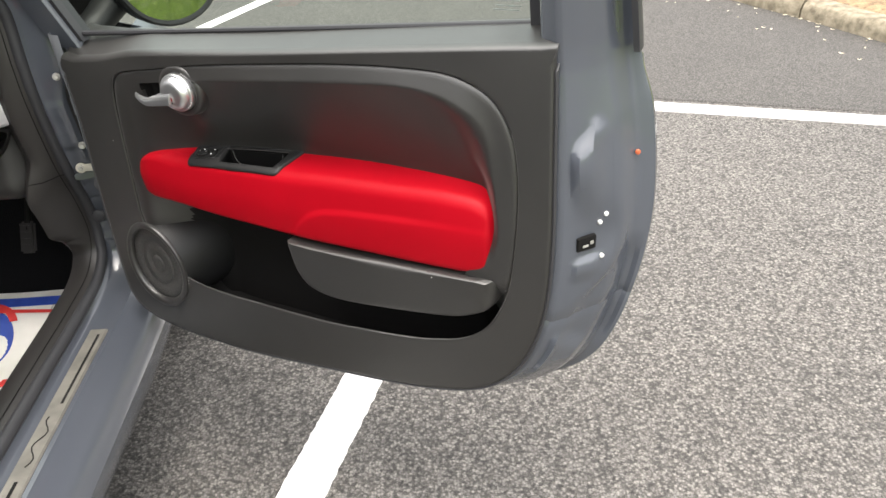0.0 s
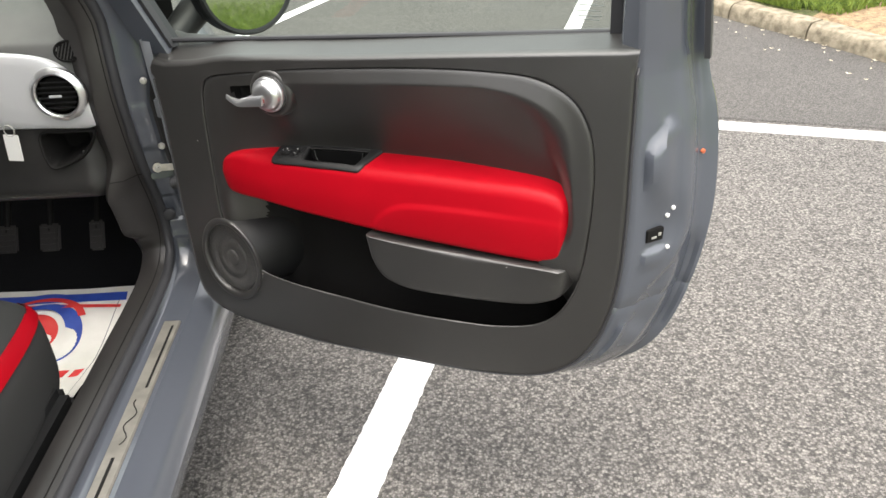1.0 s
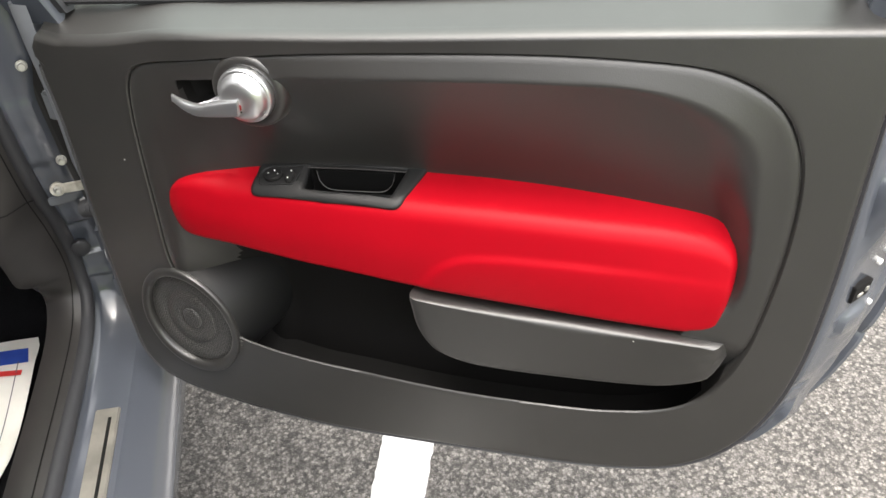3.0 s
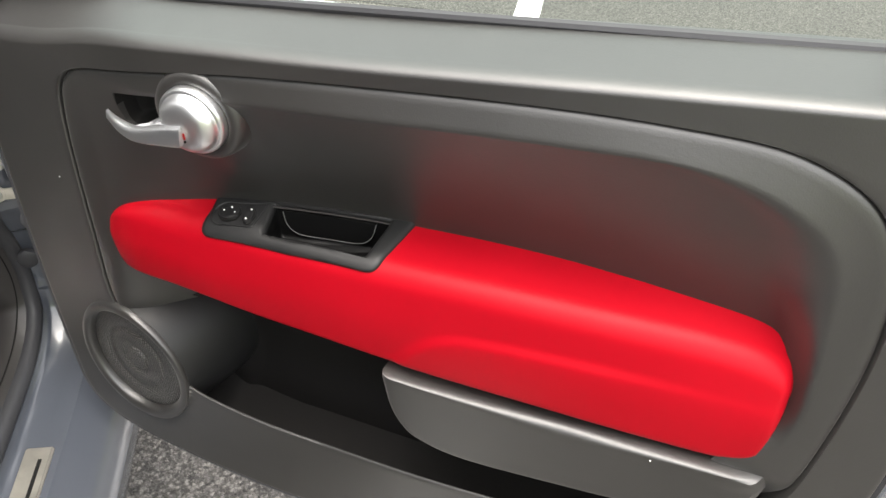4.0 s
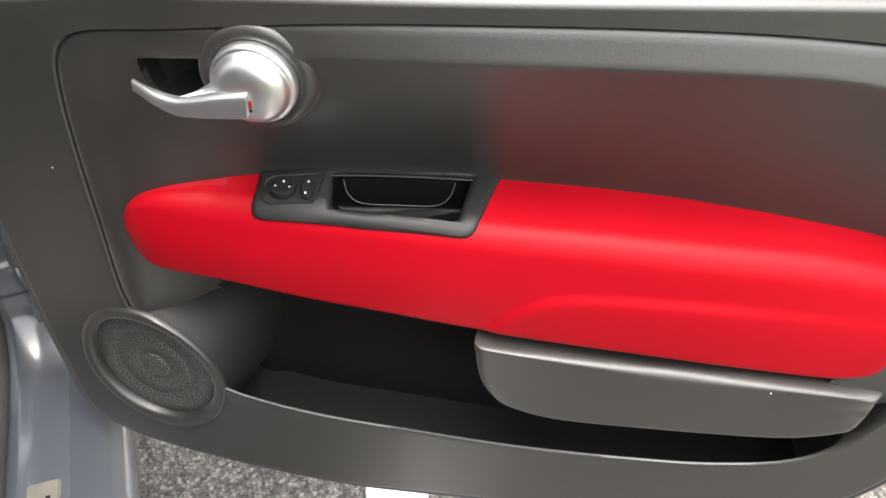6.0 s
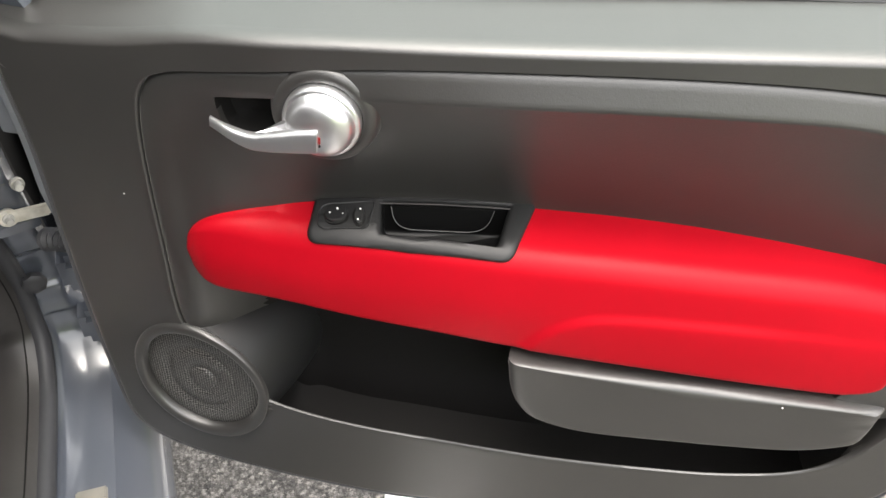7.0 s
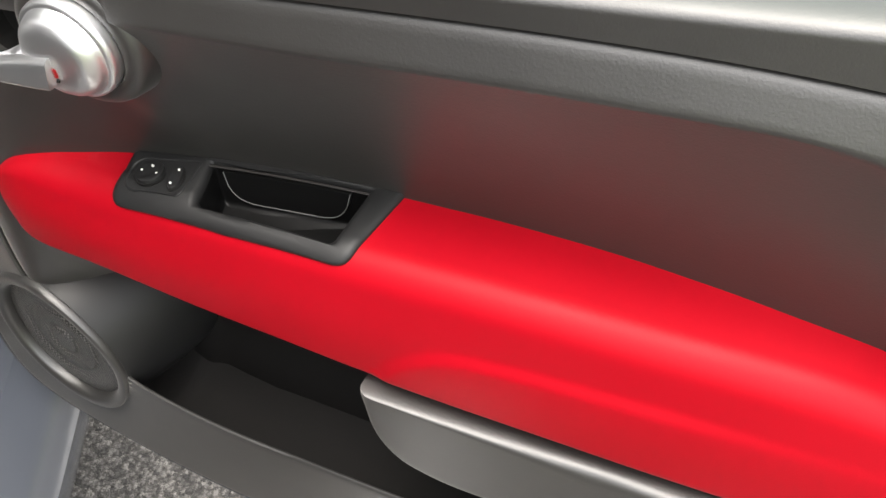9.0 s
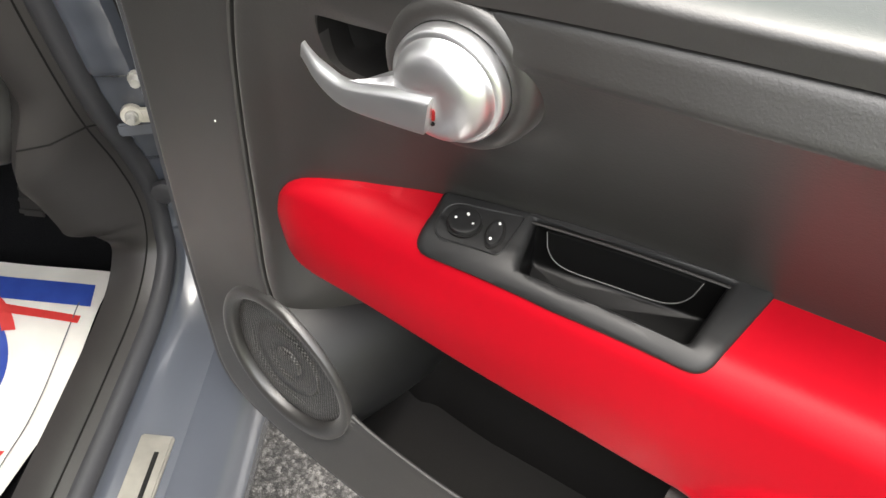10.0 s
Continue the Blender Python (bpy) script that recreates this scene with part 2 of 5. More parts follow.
def table(pairs):
    """A smooth curve through (x, y) pairs, sorted by x."""
    xs, ys = [p[0] for p in pairs], [p[1] for p in pairs]

    def f(x):
        if x <= xs[0]:
            return ys[0]
        if x >= xs[-1]:
            return ys[-1]
        i = max(k for k in range(len(xs)) if xs[k] <= x)
        i = min(i, len(xs) - 2)
        s = lambda k: 0.0 if k in (0, len(xs) - 1) else (ys[k + 1] - ys[k - 1]) / (xs[k + 1] - xs[k - 1])
        h = xs[i + 1] - xs[i]
        t = (x - xs[i]) / h
        m0 = s(i) if i else (ys[1] - ys[0]) / (xs[1] - xs[0])
        m1 = s(i + 1) if i + 1 < len(xs) - 1 else (ys[-1] - ys[-2]) / (xs[-1] - xs[-2])
        return (2 * t**3 - 3 * t**2 + 1) * ys[i] + (t**3 - 2 * t**2 + t) * h * m0 + (3 * t**2 - 2 * t**3) * ys[i + 1] + (t**3 - t**2) * h * m1
    return f


def spline(points, per=8, closed=False):
    """Catmull-Rom through 2D or 3D points."""
    n, out = len(points), []
    P = [Vector(p) for p in points]
    for i in range(n if closed else n - 1):
        a, b, c, d = (P[(i + k - 1) % n] if closed else P[min(max(i + k - 1, 0), n - 1)] for k in range(4))
        for j in range(per):
            t = j / per
            out.append(0.5 * (2 * b + (c - a) * t + (2 * a - 5 * b + 4 * c - d) * t * t + (3 * b - a - 3 * c + d) * t**3))
    if not closed:
        out.append(P[-1])
    return out


def polar(outline, centre, count):
    """Points of a closed star-shaped outline at even angles about the centre."""
    c = Vector(centre)
    pts = [p - c for p in outline]
    ang = [math.atan2(p.y, p.x) for p in pts]
    out = []
    for k in range(count):
        a = -math.pi + 2 * math.pi * (k + 0.5) / count
        ca, sa = math.cos(a), math.sin(a)
        best = 0.0
        for i in range(len(pts)):
            p, q = pts[i], pts[(i + 1) % len(pts)]
            dp = p.x * sa - p.y * ca
            dq = q.x * sa - q.y * ca
            if dp * dq <= 0 and dp != dq:
                t = dp / (dp - dq)
                r = (p.x + (q.x - p.x) * t) * ca + (p.y + (q.y - p.y) * t) * sa
                best = max(best, r)
        out.append(c + Vector((ca, sa)) * best)
    return out


def inset(ring, centre, d):
    c = Vector(centre)
    return [c + (p - c) * (1 - d / max((p - c).length, 1e-6)) for p in ring]


def loft(bm, rings, closed=True, cap0=False, cap1=False):
    vs = [[bm.verts.new(p) for p in r] for r in rings]
    n = len(rings[0])
    for a, b in zip(vs, vs[1:]):
        for i in range(n if closed else n - 1):
            j = (i + 1) % n
            bm.faces.new((a[i], a[j], b[j], b[i]))
    for flag, r in ((cap0, vs[0]), (cap1, vs[-1])):
        if flag:
            c = bm.verts.new(sum((v.co for v in r), Vector()) / n)
            for i in range(n):
                bm.faces.new((r[i], r[(i + 1) % n], c))
    return vs


def tube(bm, path, radius, sides=10, flat=1.0, ref=None):
    """A round bar along 3D points; radius may be a list; ref: an axis square to the whole path."""
    rings = []
    for i, p in enumerate(path):
        t = (path[min(i + 1, len(path) - 1)] - path[max(i - 1, 0)]).normalized()
        s = t.cross(Vector((0, 0, 1)))
        s = s.normalized() if s.length > 1e-4 else Vector((1, 0, 0))
        s = Vector(ref) if ref else s
        o = s.cross(t)
        r = radius[i] if isinstance(radius, list) else radius
        rings.append([p + (s * math.cos(2 * math.pi * k / sides) + o * flat * math.sin(2 * math.pi * k / sides)) * r for k in range(sides)])
    loft(bm, rings, True, True, True)


def box(bm, lo, hi, m=None, bevel=0.0):
    r = bmesh.ops.create_cube(bm, size=1)
    lo, hi = Vector(lo), Vector(hi)
    for v in r["verts"]:
        v.co = (lo + hi) / 2 + Vector(a * b for a, b in zip(v.co, hi - lo))
    if bevel:
        es = list({e for v in r["verts"] for e in v.link_edges})
        vs = bmesh.ops.bevel(bm, geom=es, offset=bevel, segments=2, affect="EDGES")["verts"]
    else:
        vs = r["verts"]
    if m:
        bmesh.ops.transform(bm, matrix=m, verts=list({v for v in vs}))


def turned(bm, profile, m, sides=48, sx=1.0, sy=1.0):
    """A body of revolution about m's z axis from (radius, height) pairs; capped at both ends."""
    rings = [[m @ Vector((r * sx * math.cos(2 * math.pi * k / sides), r * sy * math.sin(2 * math.pi * k / sides), h)) for k in range(sides)] for r, h in profile]
    loft(bm, rings, True, True, True)


def part(name, bm, mat, parent=None, label="", soft=True, fix=True):
    if fix:
        bmesh.ops.recalc_face_normals(bm, faces=bm.faces)
    me = bpy.data.meshes.new(name)
    if parent is not None and parent.name in BASES:
        b = BASES[parent.name]
        bmesh.ops.translate(bm, vec=(-b[0], -b[1], -b[2]), verts=bm.verts)
    bm.to_mesh(me)
    bm.free()
    for m in mat if isinstance(mat, (list, tuple)) else (mat,):
        me.materials.append(m)
    if soft:
        for p in me.polygons:
            p.use_smooth = True
        me.set_sharp_from_angle(angle=radians(38))
    ob = new(name, me)
    if parent is not None:
        ob.parent = parent
    if label:
        ob["label"] = label
    return ob


def thing(name, at, label, category):
    ob = new(name)
    ob.location = at
    BASES[ob.name] = at
    return tagged(ob, label, category)


# ---- ground ----
def sheet(bm, corners, z):
    bm.faces.new([bm.verts.new((x, y, z)) for x, y in corners])


bm = bmesh.new()
bmesh.ops.create_grid(bm, x_segments=8, y_segments=8, size=400)
tagged(part("ground", bm, ASPHALT), "grey coarse asphalt of a car park", "ground", kind="structure")

# bay lines: direction along the bays and across them
ALONG, ACROSS = Vector((0.3163, 0.9487, 0)), Vector((0.9487, -0.3163, 0))


def stripe(name, start, way, length, width, label, up=0.0):
    """A painted line with a slightly uneven edge, its left edge on start."""
    rnd = random.Random(len(name) + int(length * 10))
    side = Vector((way.y, -way.x, 0))
    bm = bmesh.new()
    n = int(length / 0.012)
    rows = []
    for i in range(n + 1):
        p = Vector(start) + way * (length * i / n)
        a, b = rnd.uniform(-0.002, 0.002), rnd.uniform(-0.002, 0.002)
        rows.append([p + side * a + Vector((0, 0, 0.0005)), p + side * (a + 0.002) + Vector((0, 0, 0.004)), p + side * (width + b - 0.002) + Vector((0, 0, 0.004)), p + side * (width + b) + Vector((0, 0, 0.0005))])
    loft(bm, [[v + Vector((0, 0, up if v.z > 0.002 else 0)) for v in r] for r in rows], closed=False)
    return tagged(part(name, bm, LINE, soft=False), label, "road marking", "white bay lines", kind="structure")


stripe("bay_line", Vector((-0.369, 1.142, 0)) - ALONG * 1.6, ALONG, 8.6, 0.108, "white painted bay line on asphalt")
_way = Vector((0.4379, 0.8990, 0))
stripe("bay_line", Vector((-1.358, 5.037, 0)) - _way * 0.9, _way, 4.5, 0.1, "white painted bay line on asphalt")
stripe("cross_line", Vector((1.29, 3.21, 0)) - ACROSS * 5.0, ACROSS, 12.0, 0.095, "long white painted line across the bay ends", 0.003)

_c0, _c1 = Vector((1.29, 3.21, 0)) - ACROSS * 6 + ALONG * 0.05, Vector((1.29, 3.21, 0)) + ACROSS * 14 + ALONG * 0.05
bm = bmesh.new()
sheet(bm, [(p.x, p.y) for p in (_c0, _c1, _c1 + ALONG * 40, _c0 + ALONG * 40)], 0.0025)
tagged(part("road", bm, ROAD), "darker fine asphalt road beyond the bays", "road", kind="structure")

# kerb: stones along a gently bent line, grass and soil behind it
KERBLINE = spline([(0.8, 8.5), (1.35, 6.8), (1.8, 5.5), (2.042, 4.911), (2.292, 4.407), (2.514, 3.902), (3.0, 2.85), (3.6, 1.6), (4.45, 0.0), (5.6, -2.0), (7.4, -4.8)], 24)
kerb = tagged(new("kerb"), "row of weathered buff kerb stones beside the asphalt", "kerb", kind="structure")
_run, _stone = 0.0, [KERBLINE[0]]
_cuts = []
for a, b in zip(KERBLINE, KERBLINE[1:]):
    _run += (b - a).length
    _stone.append(b)
    if _run > 0.6:
        _cuts.append(_stone)
        _run, _stone = 0.0, [b]
for i, st in enumerate(_cuts):
    rnd = random.Random(i)
    bm = bmesh.new()
    rows = []
    ins = 0.006 / max((st[-1] - st[0]).length, 0.1)
    for k in range(7):
        t = ins + (1 - 2 * ins) * k / 6
        f = t * (len(st) - 1)
        j = min(int(f), len(st) - 2)
        p = st[j].lerp(st[j + 1], f - j)
        d = (st[j + 1] - st[j]).normalized()
        o = Vector((-d.y, d.x)) 
        lift = rnd.uniform(-0.003, 0.003)
        prof = [(0, -0.05), (0.0, 0.05 + lift), (0.012, 0.085 + lift), (0.03, 0.1 + lift), (0.12, 0.108 + lift), (0.125, -0.05)]
        rows.append([Vector((p.x + o.x * q, p.y + o.y * q, h + rnd.uniform(-0.003, 0.003))) for q, h in prof])
    loft(bm, rows, closed=True, cap0=True, cap1=True)
    part("kerb_stone", bm, KERB, kerb)

bm = bmesh.new()
rows = []
for p, q in zip(KERBLINE, KERBLINE[1:]):
    d = (q - p).normalized()
    o = Vector((-d.y, d.x))
    rows.append([Vector((p.x + o.x * s, p.y + o.y * s, h + 0.02 * noise.noise((p.x * 3 + s * 4, p.y * 3, 0)))) for s, h in ((0.12, 0.1), (0.2, 0.12), (0.4, 0.13), (0.7, 0.14), (1.2, 0.16), (2.5, 0.25), (8, 0.9), (20, 2.5))])
loft(bm, rows, closed=False)
verge = tagged(part("soil_verge", bm, [TURF, SOIL]), "grassy verge with bare brown soil behind the kerb", "verge", kind="structure")
for p in verge.data.polygons:
    p.material_index = 1 if math.hypot(p.center.x - 2.75, p.center.y - 4.2) < 0.5 else 0


def blades(bm, x, y, z, rnd, high):
    a = rnd.uniform(0, math.tau)
    w, h = rnd.uniform(0.003, 0.006), high * rnd.uniform(0.5, 1.2)
    d = Vector((math.cos(a), math.sin(a), 0))
    lean = Vector((rnd.uniform(-0.6, 0.6) * h, rnd.uniform(-0.6, 0.6) * h, 0))
    p = Vector((x, y, z))
    v = [bm.verts.new(q) for q in (p - d * w, p + d * w, p + lean * 0.4 + d * w * 0.7 + Vector((0, 0, h * 0.6)), p + lean + Vector((0, 0, h)))]
    bm.faces.new((v[0], v[1], v[2]))
    bm.faces.new((v[0], v[2], v[3]))


rnd = random.Random(5)
bm = bmesh.new()
for _ in range(52000):
    t = rnd.uniform(0.1, 0.9)
    f = t * (len(KERBLINE) - 2)
    j = int(f)
    p, d = KERBLINE[j].lerp(KERBLINE[j + 1], f - j), (KERBLINE[j + 1] - KERBLINE[j]).normalized()
    o = Vector((-d.y, d.x))
    s = 0.15 + 1.6 * rnd.random() ** 1.3
    q = p + o * s
    if noise.noise((q.x * 2.1, q.y * 2.1, 3)) + 1.6 * (math.hypot(q.x - 2.75, q.y - 4.2) - 0.35) > -0.1 + 0.1 / (s + 0.1):
        blades(bm, q.x, q.y, 0.11 + 0.03 * s, rnd, 0.07)
tagged(part("grass", bm, GRASS, soft=False, fix=False), "rough green grass on the verge behind the kerb", "grass", kind="stuff")

# dry leaves and grit at the foot of the kerb
bm = bmesh.new()
for _ in range(150):
    j = rnd.randrange(len(KERBLINE) - 1)
    p, d = KERBLINE[j].lerp(KERBLINE[j + 1], rnd.random()), (KERBLINE[j + 1] - KERBLINE[j]).normalized()
    q = p - Vector((-d.y, d.x)) * (0.01 + 0.5 * rnd.random() ** 3)
    size, turn, tip = rnd.uniform(0.005, 0.016), rnd.uniform(0, math.tau), rnd.uniform(0.002, 0.006)
    ring = [Vector((q.x + size * (0.6 + 0.4 * math.cos(2 * a)) * math.cos(a + turn), q.y + size * (0.6 + 0.4 * math.cos(2 * a)) * math.sin(a + turn), 0.0035 + tip * abs(math.cos(a)))) for a in [math.tau * k / 8 for k in range(8)]]
    loft(bm, [ring, [v + Vector((0, 0, 0.0012)) for v in ring]], True, True, True)
tagged(part("leaf_litter", bm, LITTER, soft=False), "pale dry leaves scattered at the foot of the kerb", "leaves", kind="stuff")

# grass bank that the wing mirror shows
bm = bmesh.new()
rows = []
for i in range(41):
    x = -14 + i * 0.7
    rows.append([Vector((x, -4.5 - s, h + 0.12 * noise.noise((x, s, 1)) * min(s, 1))) for s, h in ((0, 0.0), (0.3, 0.12), (1.0, 0.4), (2.5, 1.1), (5, 2.2), (9, 3.6))])
loft(bm, rows, closed=False)
tagged(part("grass_bank", bm, GRASS), "green grass bank beyond the car park", "bank", kind="structure")
bm = bmesh.new()
for _ in range(24000):
    x, s = rnd.uniform(-9, 9), 5 * rnd.random()
    blades(bm, x, -4.5 - s, 0.02 + 0.43 * s, rnd, 0.22)
tagged(part("bank_grass", bm, GRASS, soft=False, fix=False), "long green grass growing on a bank", "grass", kind="stuff")

# ---- car ----
car = thing("car", (-1.42, 1.0, 0.0), "small grey hatchback with its driver's door wide open", "car")

def under(name, bm, mat, parent, label=""):
    """A piece of a part of the car, built in the car park's own coordinates."""
    bmesh.ops.translate(bm, vec=(1.42, -1.0, 0), verts=bm.verts)
    return part(name, bm, mat, parent, label)


# aperture of the door opening, in the plane along the car: front post, corner, sill
APERTURE = spline([(0.55, 1.47), (0.95, 1.42), (1.2, 1.3), (1.36, 1.18), (1.455, 1.08), (1.486, 1.0), (1.482, 0.9), (1.484, 0.82), (1.505, 0.69), (1.535, 0.6), (1.55, 0.53), (1.545, 0.48), (1.52, 0.44), (1.46, 0.412), (1.35, 0.405), (1.2, 0.405), (0.9, 0.405), (0.5, 0.405), (0.1, 0.405), (-0.3, 0.405)], 18)


def swept(post, sill, pressed=False, lipped=False, path=APERTURE):
    """Rows across the opening's edge: (x, offset outward) of the post turn into those of the sill."""
    rows = []
    keep = post
    for i, p in enumerate(path):
        t = (path[min(i + 1, len(path) - 1)] - path[max(i - 1, 0)]).normalized()
        o = Vector((-t.y, t.x))
        if o.dot(p - Vector((0.7, 0.9))) < 0:
            o = -o
        k = smooth01(0.15, 0.95, -o.y)
        lean = 0.16 * max(0, p.y - 1.0)
        if pressed:
            up = 0.005 * (smooth01(0.712, 0.722, p.y) - smooth01(0.812, 0.826, p.y)) + 0.006 * (smooth01(0.468, 0.474, p.y) - smooth01(0.512, 0.522, p.y)) + 0.004 * (smooth01(0.58, 0.586, p.y) - smooth01(0.628, 0.64, p.y))
            up += 0.0022 * noise.noise((p.y * 42, 2.0, 0.0)) * smooth01(0.86, 0.74, p.y) * smooth01(0.42, 0.46, p.y)
            post = [(x + 0.015 * smooth01(0.81, 0.89, p.y) * smooth01(2.5, 6.5, i), d - up * (1.0 if 1 <= i <= 6 else 0.0)) for i, (x, d) in enumerate(keep)]
        if lipped:
            f = 1 - 0.72 * smooth01(0.64, 0.72, p.y) - 0.16 * smooth01(0.78, 0.92, p.y) - 0.4 * smooth01(0.54, 0.46, p.y)
            post = [(x if d >= -0.02 else -0.742 + (x + 0.742) * (0.4 + 0.6 * f), d if d >= -0.02 else -0.02 + (d + 0.02) * f) for x, d in keep]
        rows.append([Vector((a[0] * (1 - k) + b[0] * k - lean, p.x + o.x * (a[1] * (1 - k) + b[1] * k), p.y + o.y * (a[1] * (1 - k) + b[1] * k))) for a, b in zip(post, sill)])
    return rows


bm = bmesh.new()
loft(bm, swept([(-0.726, -0.002), (-0.718, 0.0), (-0.714, 0.001), (-0.711, 0.002), (-0.7, 0.0035), (-0.69, 0.0055), (-0.685, 0.008), (-0.682, 0.0105), (-0.6808, 0.0125), (-0.6803, 0.0135)],
               [(-0.722, -0.002), (-0.718, 0.01), (-0.714, 0.018), (-0.71, 0.021), (-0.68, 0.022), (-0.655, 0.024), (-0.648, 0.032), (-0.618, 0.055), (-0.604, 0.078), (-0.597, 0.105)], True), closed=False)
body = part("body", bm, PAINT, car, "glossy mid-grey painted door pillar and sill")
bm = bmesh.new()
_rows = swept([(-0.6803, 0.0135), (-0.686, 0.04), (-0.7, 0.08), (-0.69, 0.15), (-0.64, 0.17)], [(-0.597, 0.105), (-0.597, 0.12), (-0.602, 0.15), (-0.625, 0.2), (-0.65, 0.22)])
_cut = max(k for k, p in enumerate(APERTURE) if p.y > 0.56) + 1
loft(bm, _rows[:_cut + 1], closed=False)
# the gap's deep shade is put into this surface as black
part("hinge_channel", bm, PIT, car, "channel behind the door hinges, blackened for its shade")
bm = bmesh.new()
loft(bm, _rows[_cut:], closed=False)
part("sill_skirt", bm, PAINT, car, "grey painted lower sill")

bm = bmesh.new()
_c = swept([(-0.732, -0.004)], [(-0.727, -0.002)])
tube(bm, [r[0] for r in _c], 0.012, 12, ref=(1, 0, 0))
part("door_seal", bm, RUBBER, car, "thick black rubber door seal")

bm = bmesh.new()
KICK = [(-0.735, -0.012), (-0.742, -0.02), (-0.77, -0.056), (-0.793, -0.078), (-0.801, -0.081), (-0.81, -0.066), (-0.83, 0.02), (-0.85, 0.3)]
SILLTRIM = [(-0.73, -0.01), (-0.742, -0.014), (-0.768, -0.014), (-0.79, -0.004), (-0.801, 0.03), (-0.81, 0.07), (-0.816, 0.11), (-0.822, 0.17)]
loft(bm, swept(KICK, SILLTRIM, lipped=True), closed=False)
trim = part("inner_sill_trim", bm, TRIM, car, "black plastic kick panel and sill trim")
_all = swept([(x, d - 0.001) for x, d in KICK[:5]], SILLTRIM[:5], lipped=True)
_row = [min(_all, key=lambda r: abs(r[i].z - 0.66))[i] for i in range(5)]
bm = bmesh.new()
tube(bm, _row, 0.0009, 8)
under("trim_joint", bm, PIT, trim)
bm = bmesh.new()
tube(bm, [r[0] for r in swept([(-0.7425, -0.0205)], [(-0.746, -0.0152)], lipped=True)], 0.001, 8, ref=(1, 0, 0))
under("trim_edge_line", bm, PIT, trim)

# sill plate, a long cream metal strip
bm = bmesh.new()
box(bm, (-0.7, 0.25, 0.377), (-0.664, 1.32, 0.3862), bevel=0.002)
plate = part("sill_plate", bm, CREAM, car, "brushed pale metal sill plate")

bm = bmesh.new()
box(bm, (-0.685, 0.3, 0.386), (-0.679, 0.92, 0.3872), bevel=0.0004)
under("plate_slot", bm, PIT, plate)
bm = bmesh.new()
box(bm, (-0.679, 1.1, 0.386), (-0.674, 1.3, 0.3872), bevel=0.0004)
under("plate_slot", bm, PIT, plate)
bm = bmesh.new()
tube(bm, [Vector((-0.681 + 0.007 * math.sin(k * 0.9), 0.95 + 0.009 * k, 0.3866)) for k in range(14)], 0.0012, 6)
under("plate_scroll", bm, PIT, plate, "dark engraved scroll")
bm = bmesh.new()
turned(bm, [(0.003, -0.002), (0.003, 0.001), (0.001, 0.002)], pose(-0.712, 1.31, 0.372), 12)
under("trim_clip", bm, WHITEP, plate)

# roof, far side, tail and rear quarter: they close the car round the cabin
bm = bmesh.new()
ROOF = [(1.16, 1.27), (0.95, 1.4), (0.5, 1.47), (0.0, 1.48), (-0.6, 1.46), (-1.0, 1.33), (-1.22, 1.0), (-1.3, 0.75), (-1.32, 0.45), (-1.28, 0.3)]
rows = []
for y, z in spline(ROOF, 4):
    wide = 0.6 + 0.14 * smooth01(1.2, 0.85, z)
    rows.append([Vector((-1.42 + s * wide, y + 0.1 * s * s * smooth01(-0.9, -1.25, y), z - 0.05 * s * s * smooth01(0.9, 1.2, z))) for s in (-1, -0.7, -0.35, 0, 0.35, 0.7, 1)])
loft(bm, rows, closed=False)
part("roof", bm, PAINT, car, "grey painted roof and tailgate")


def flank(side, y0, y1):
    """A painted side of the car from its sill to the roof's edge, between two places along it."""
    bm = bmesh.new()
    rows = []
    for y in np.linspace(y0, y1, 15):
        t = smooth01(-0.85, -1.3, y)
        top = 1.43 - 0.55 * t
        rows.append([Vector((-1.42 + side * (x - 0.1 * t), y, z)) for x, z in ((0.8, 0.27), (0.815, 0.45), (0.81, 0.7), (0.775, 0.9), (0.69, 0.9 + (top - 0.9) * 0.55), (0.62, max(top, 0.92)))])
    loft(bm, rows, closed=False)
    return bm


part("far_side", flank(-1, -1.28, 1.15), PAINT, car)
part("rear_quarter", flank(1, -1.28, -0.3), PAINT, car)
bm = bmesh.new()
loft(bm, [[Vector((-1.42 - 0.74, y, z)) for z in (0.3, 0.6, 0.86)] for y in (1.1, 1.5, 2.0, 2.35)], closed=False)
part("far_wing", bm, PAINT, car)
bm = bmesh.new()
loft(bm, [[Vector((-1.42 + s * (0.64 - 0.06 * k), 1.87 - 0.71 * k - 0.1 * s * s, 1.01 + 0.26 * k - 0.03 * s * s)) for k in (0, 0.33, 0.66, 1)] for s in (-1, -0.6, -0.2, 0.2, 0.6, 1)], closed=False)
screen = part("windscreen", bm, GLASS, car, "clear windscreen", fix=False)
screen.visible_shadow = False
bm = bmesh.new()
rows = []
for s in (-1, -0.5, 0, 0.5, 1):
    rows.append([Vector((-1.42 + 0.72 * s, y - 0.25 * s * s, z - 0.05 * s * s)) for y, z in ((1.88, 0.985), (2.1, 0.93), (2.35, 0.84), (2.55, 0.7), (2.6, 0.4), (2.58, 0.25))])
loft(bm, rows, closed=False)
part("bonnet", bm, PAINT, car)


def front_wing():
    bm = bmesh.new()
    rows = []
    for y in np.linspace(1.62, 2.5, 23):
        arch = math.sqrt(max(0.0, 0.33**2 - (y - 2.05) ** 2)) + 0.29 if abs(y - 2.05) < 0.33 else 0.28
        bow = -0.12 * max(0, (y - 1.9) / 0.6) ** 2
        rows.append([Vector((-0.615 + bow - 0.09 * t * t, y, arch + (0.82 - arch) * t)) for t in np.linspace(0, 1, 9)])
    loft(bm, rows, closed=False)
    return bm


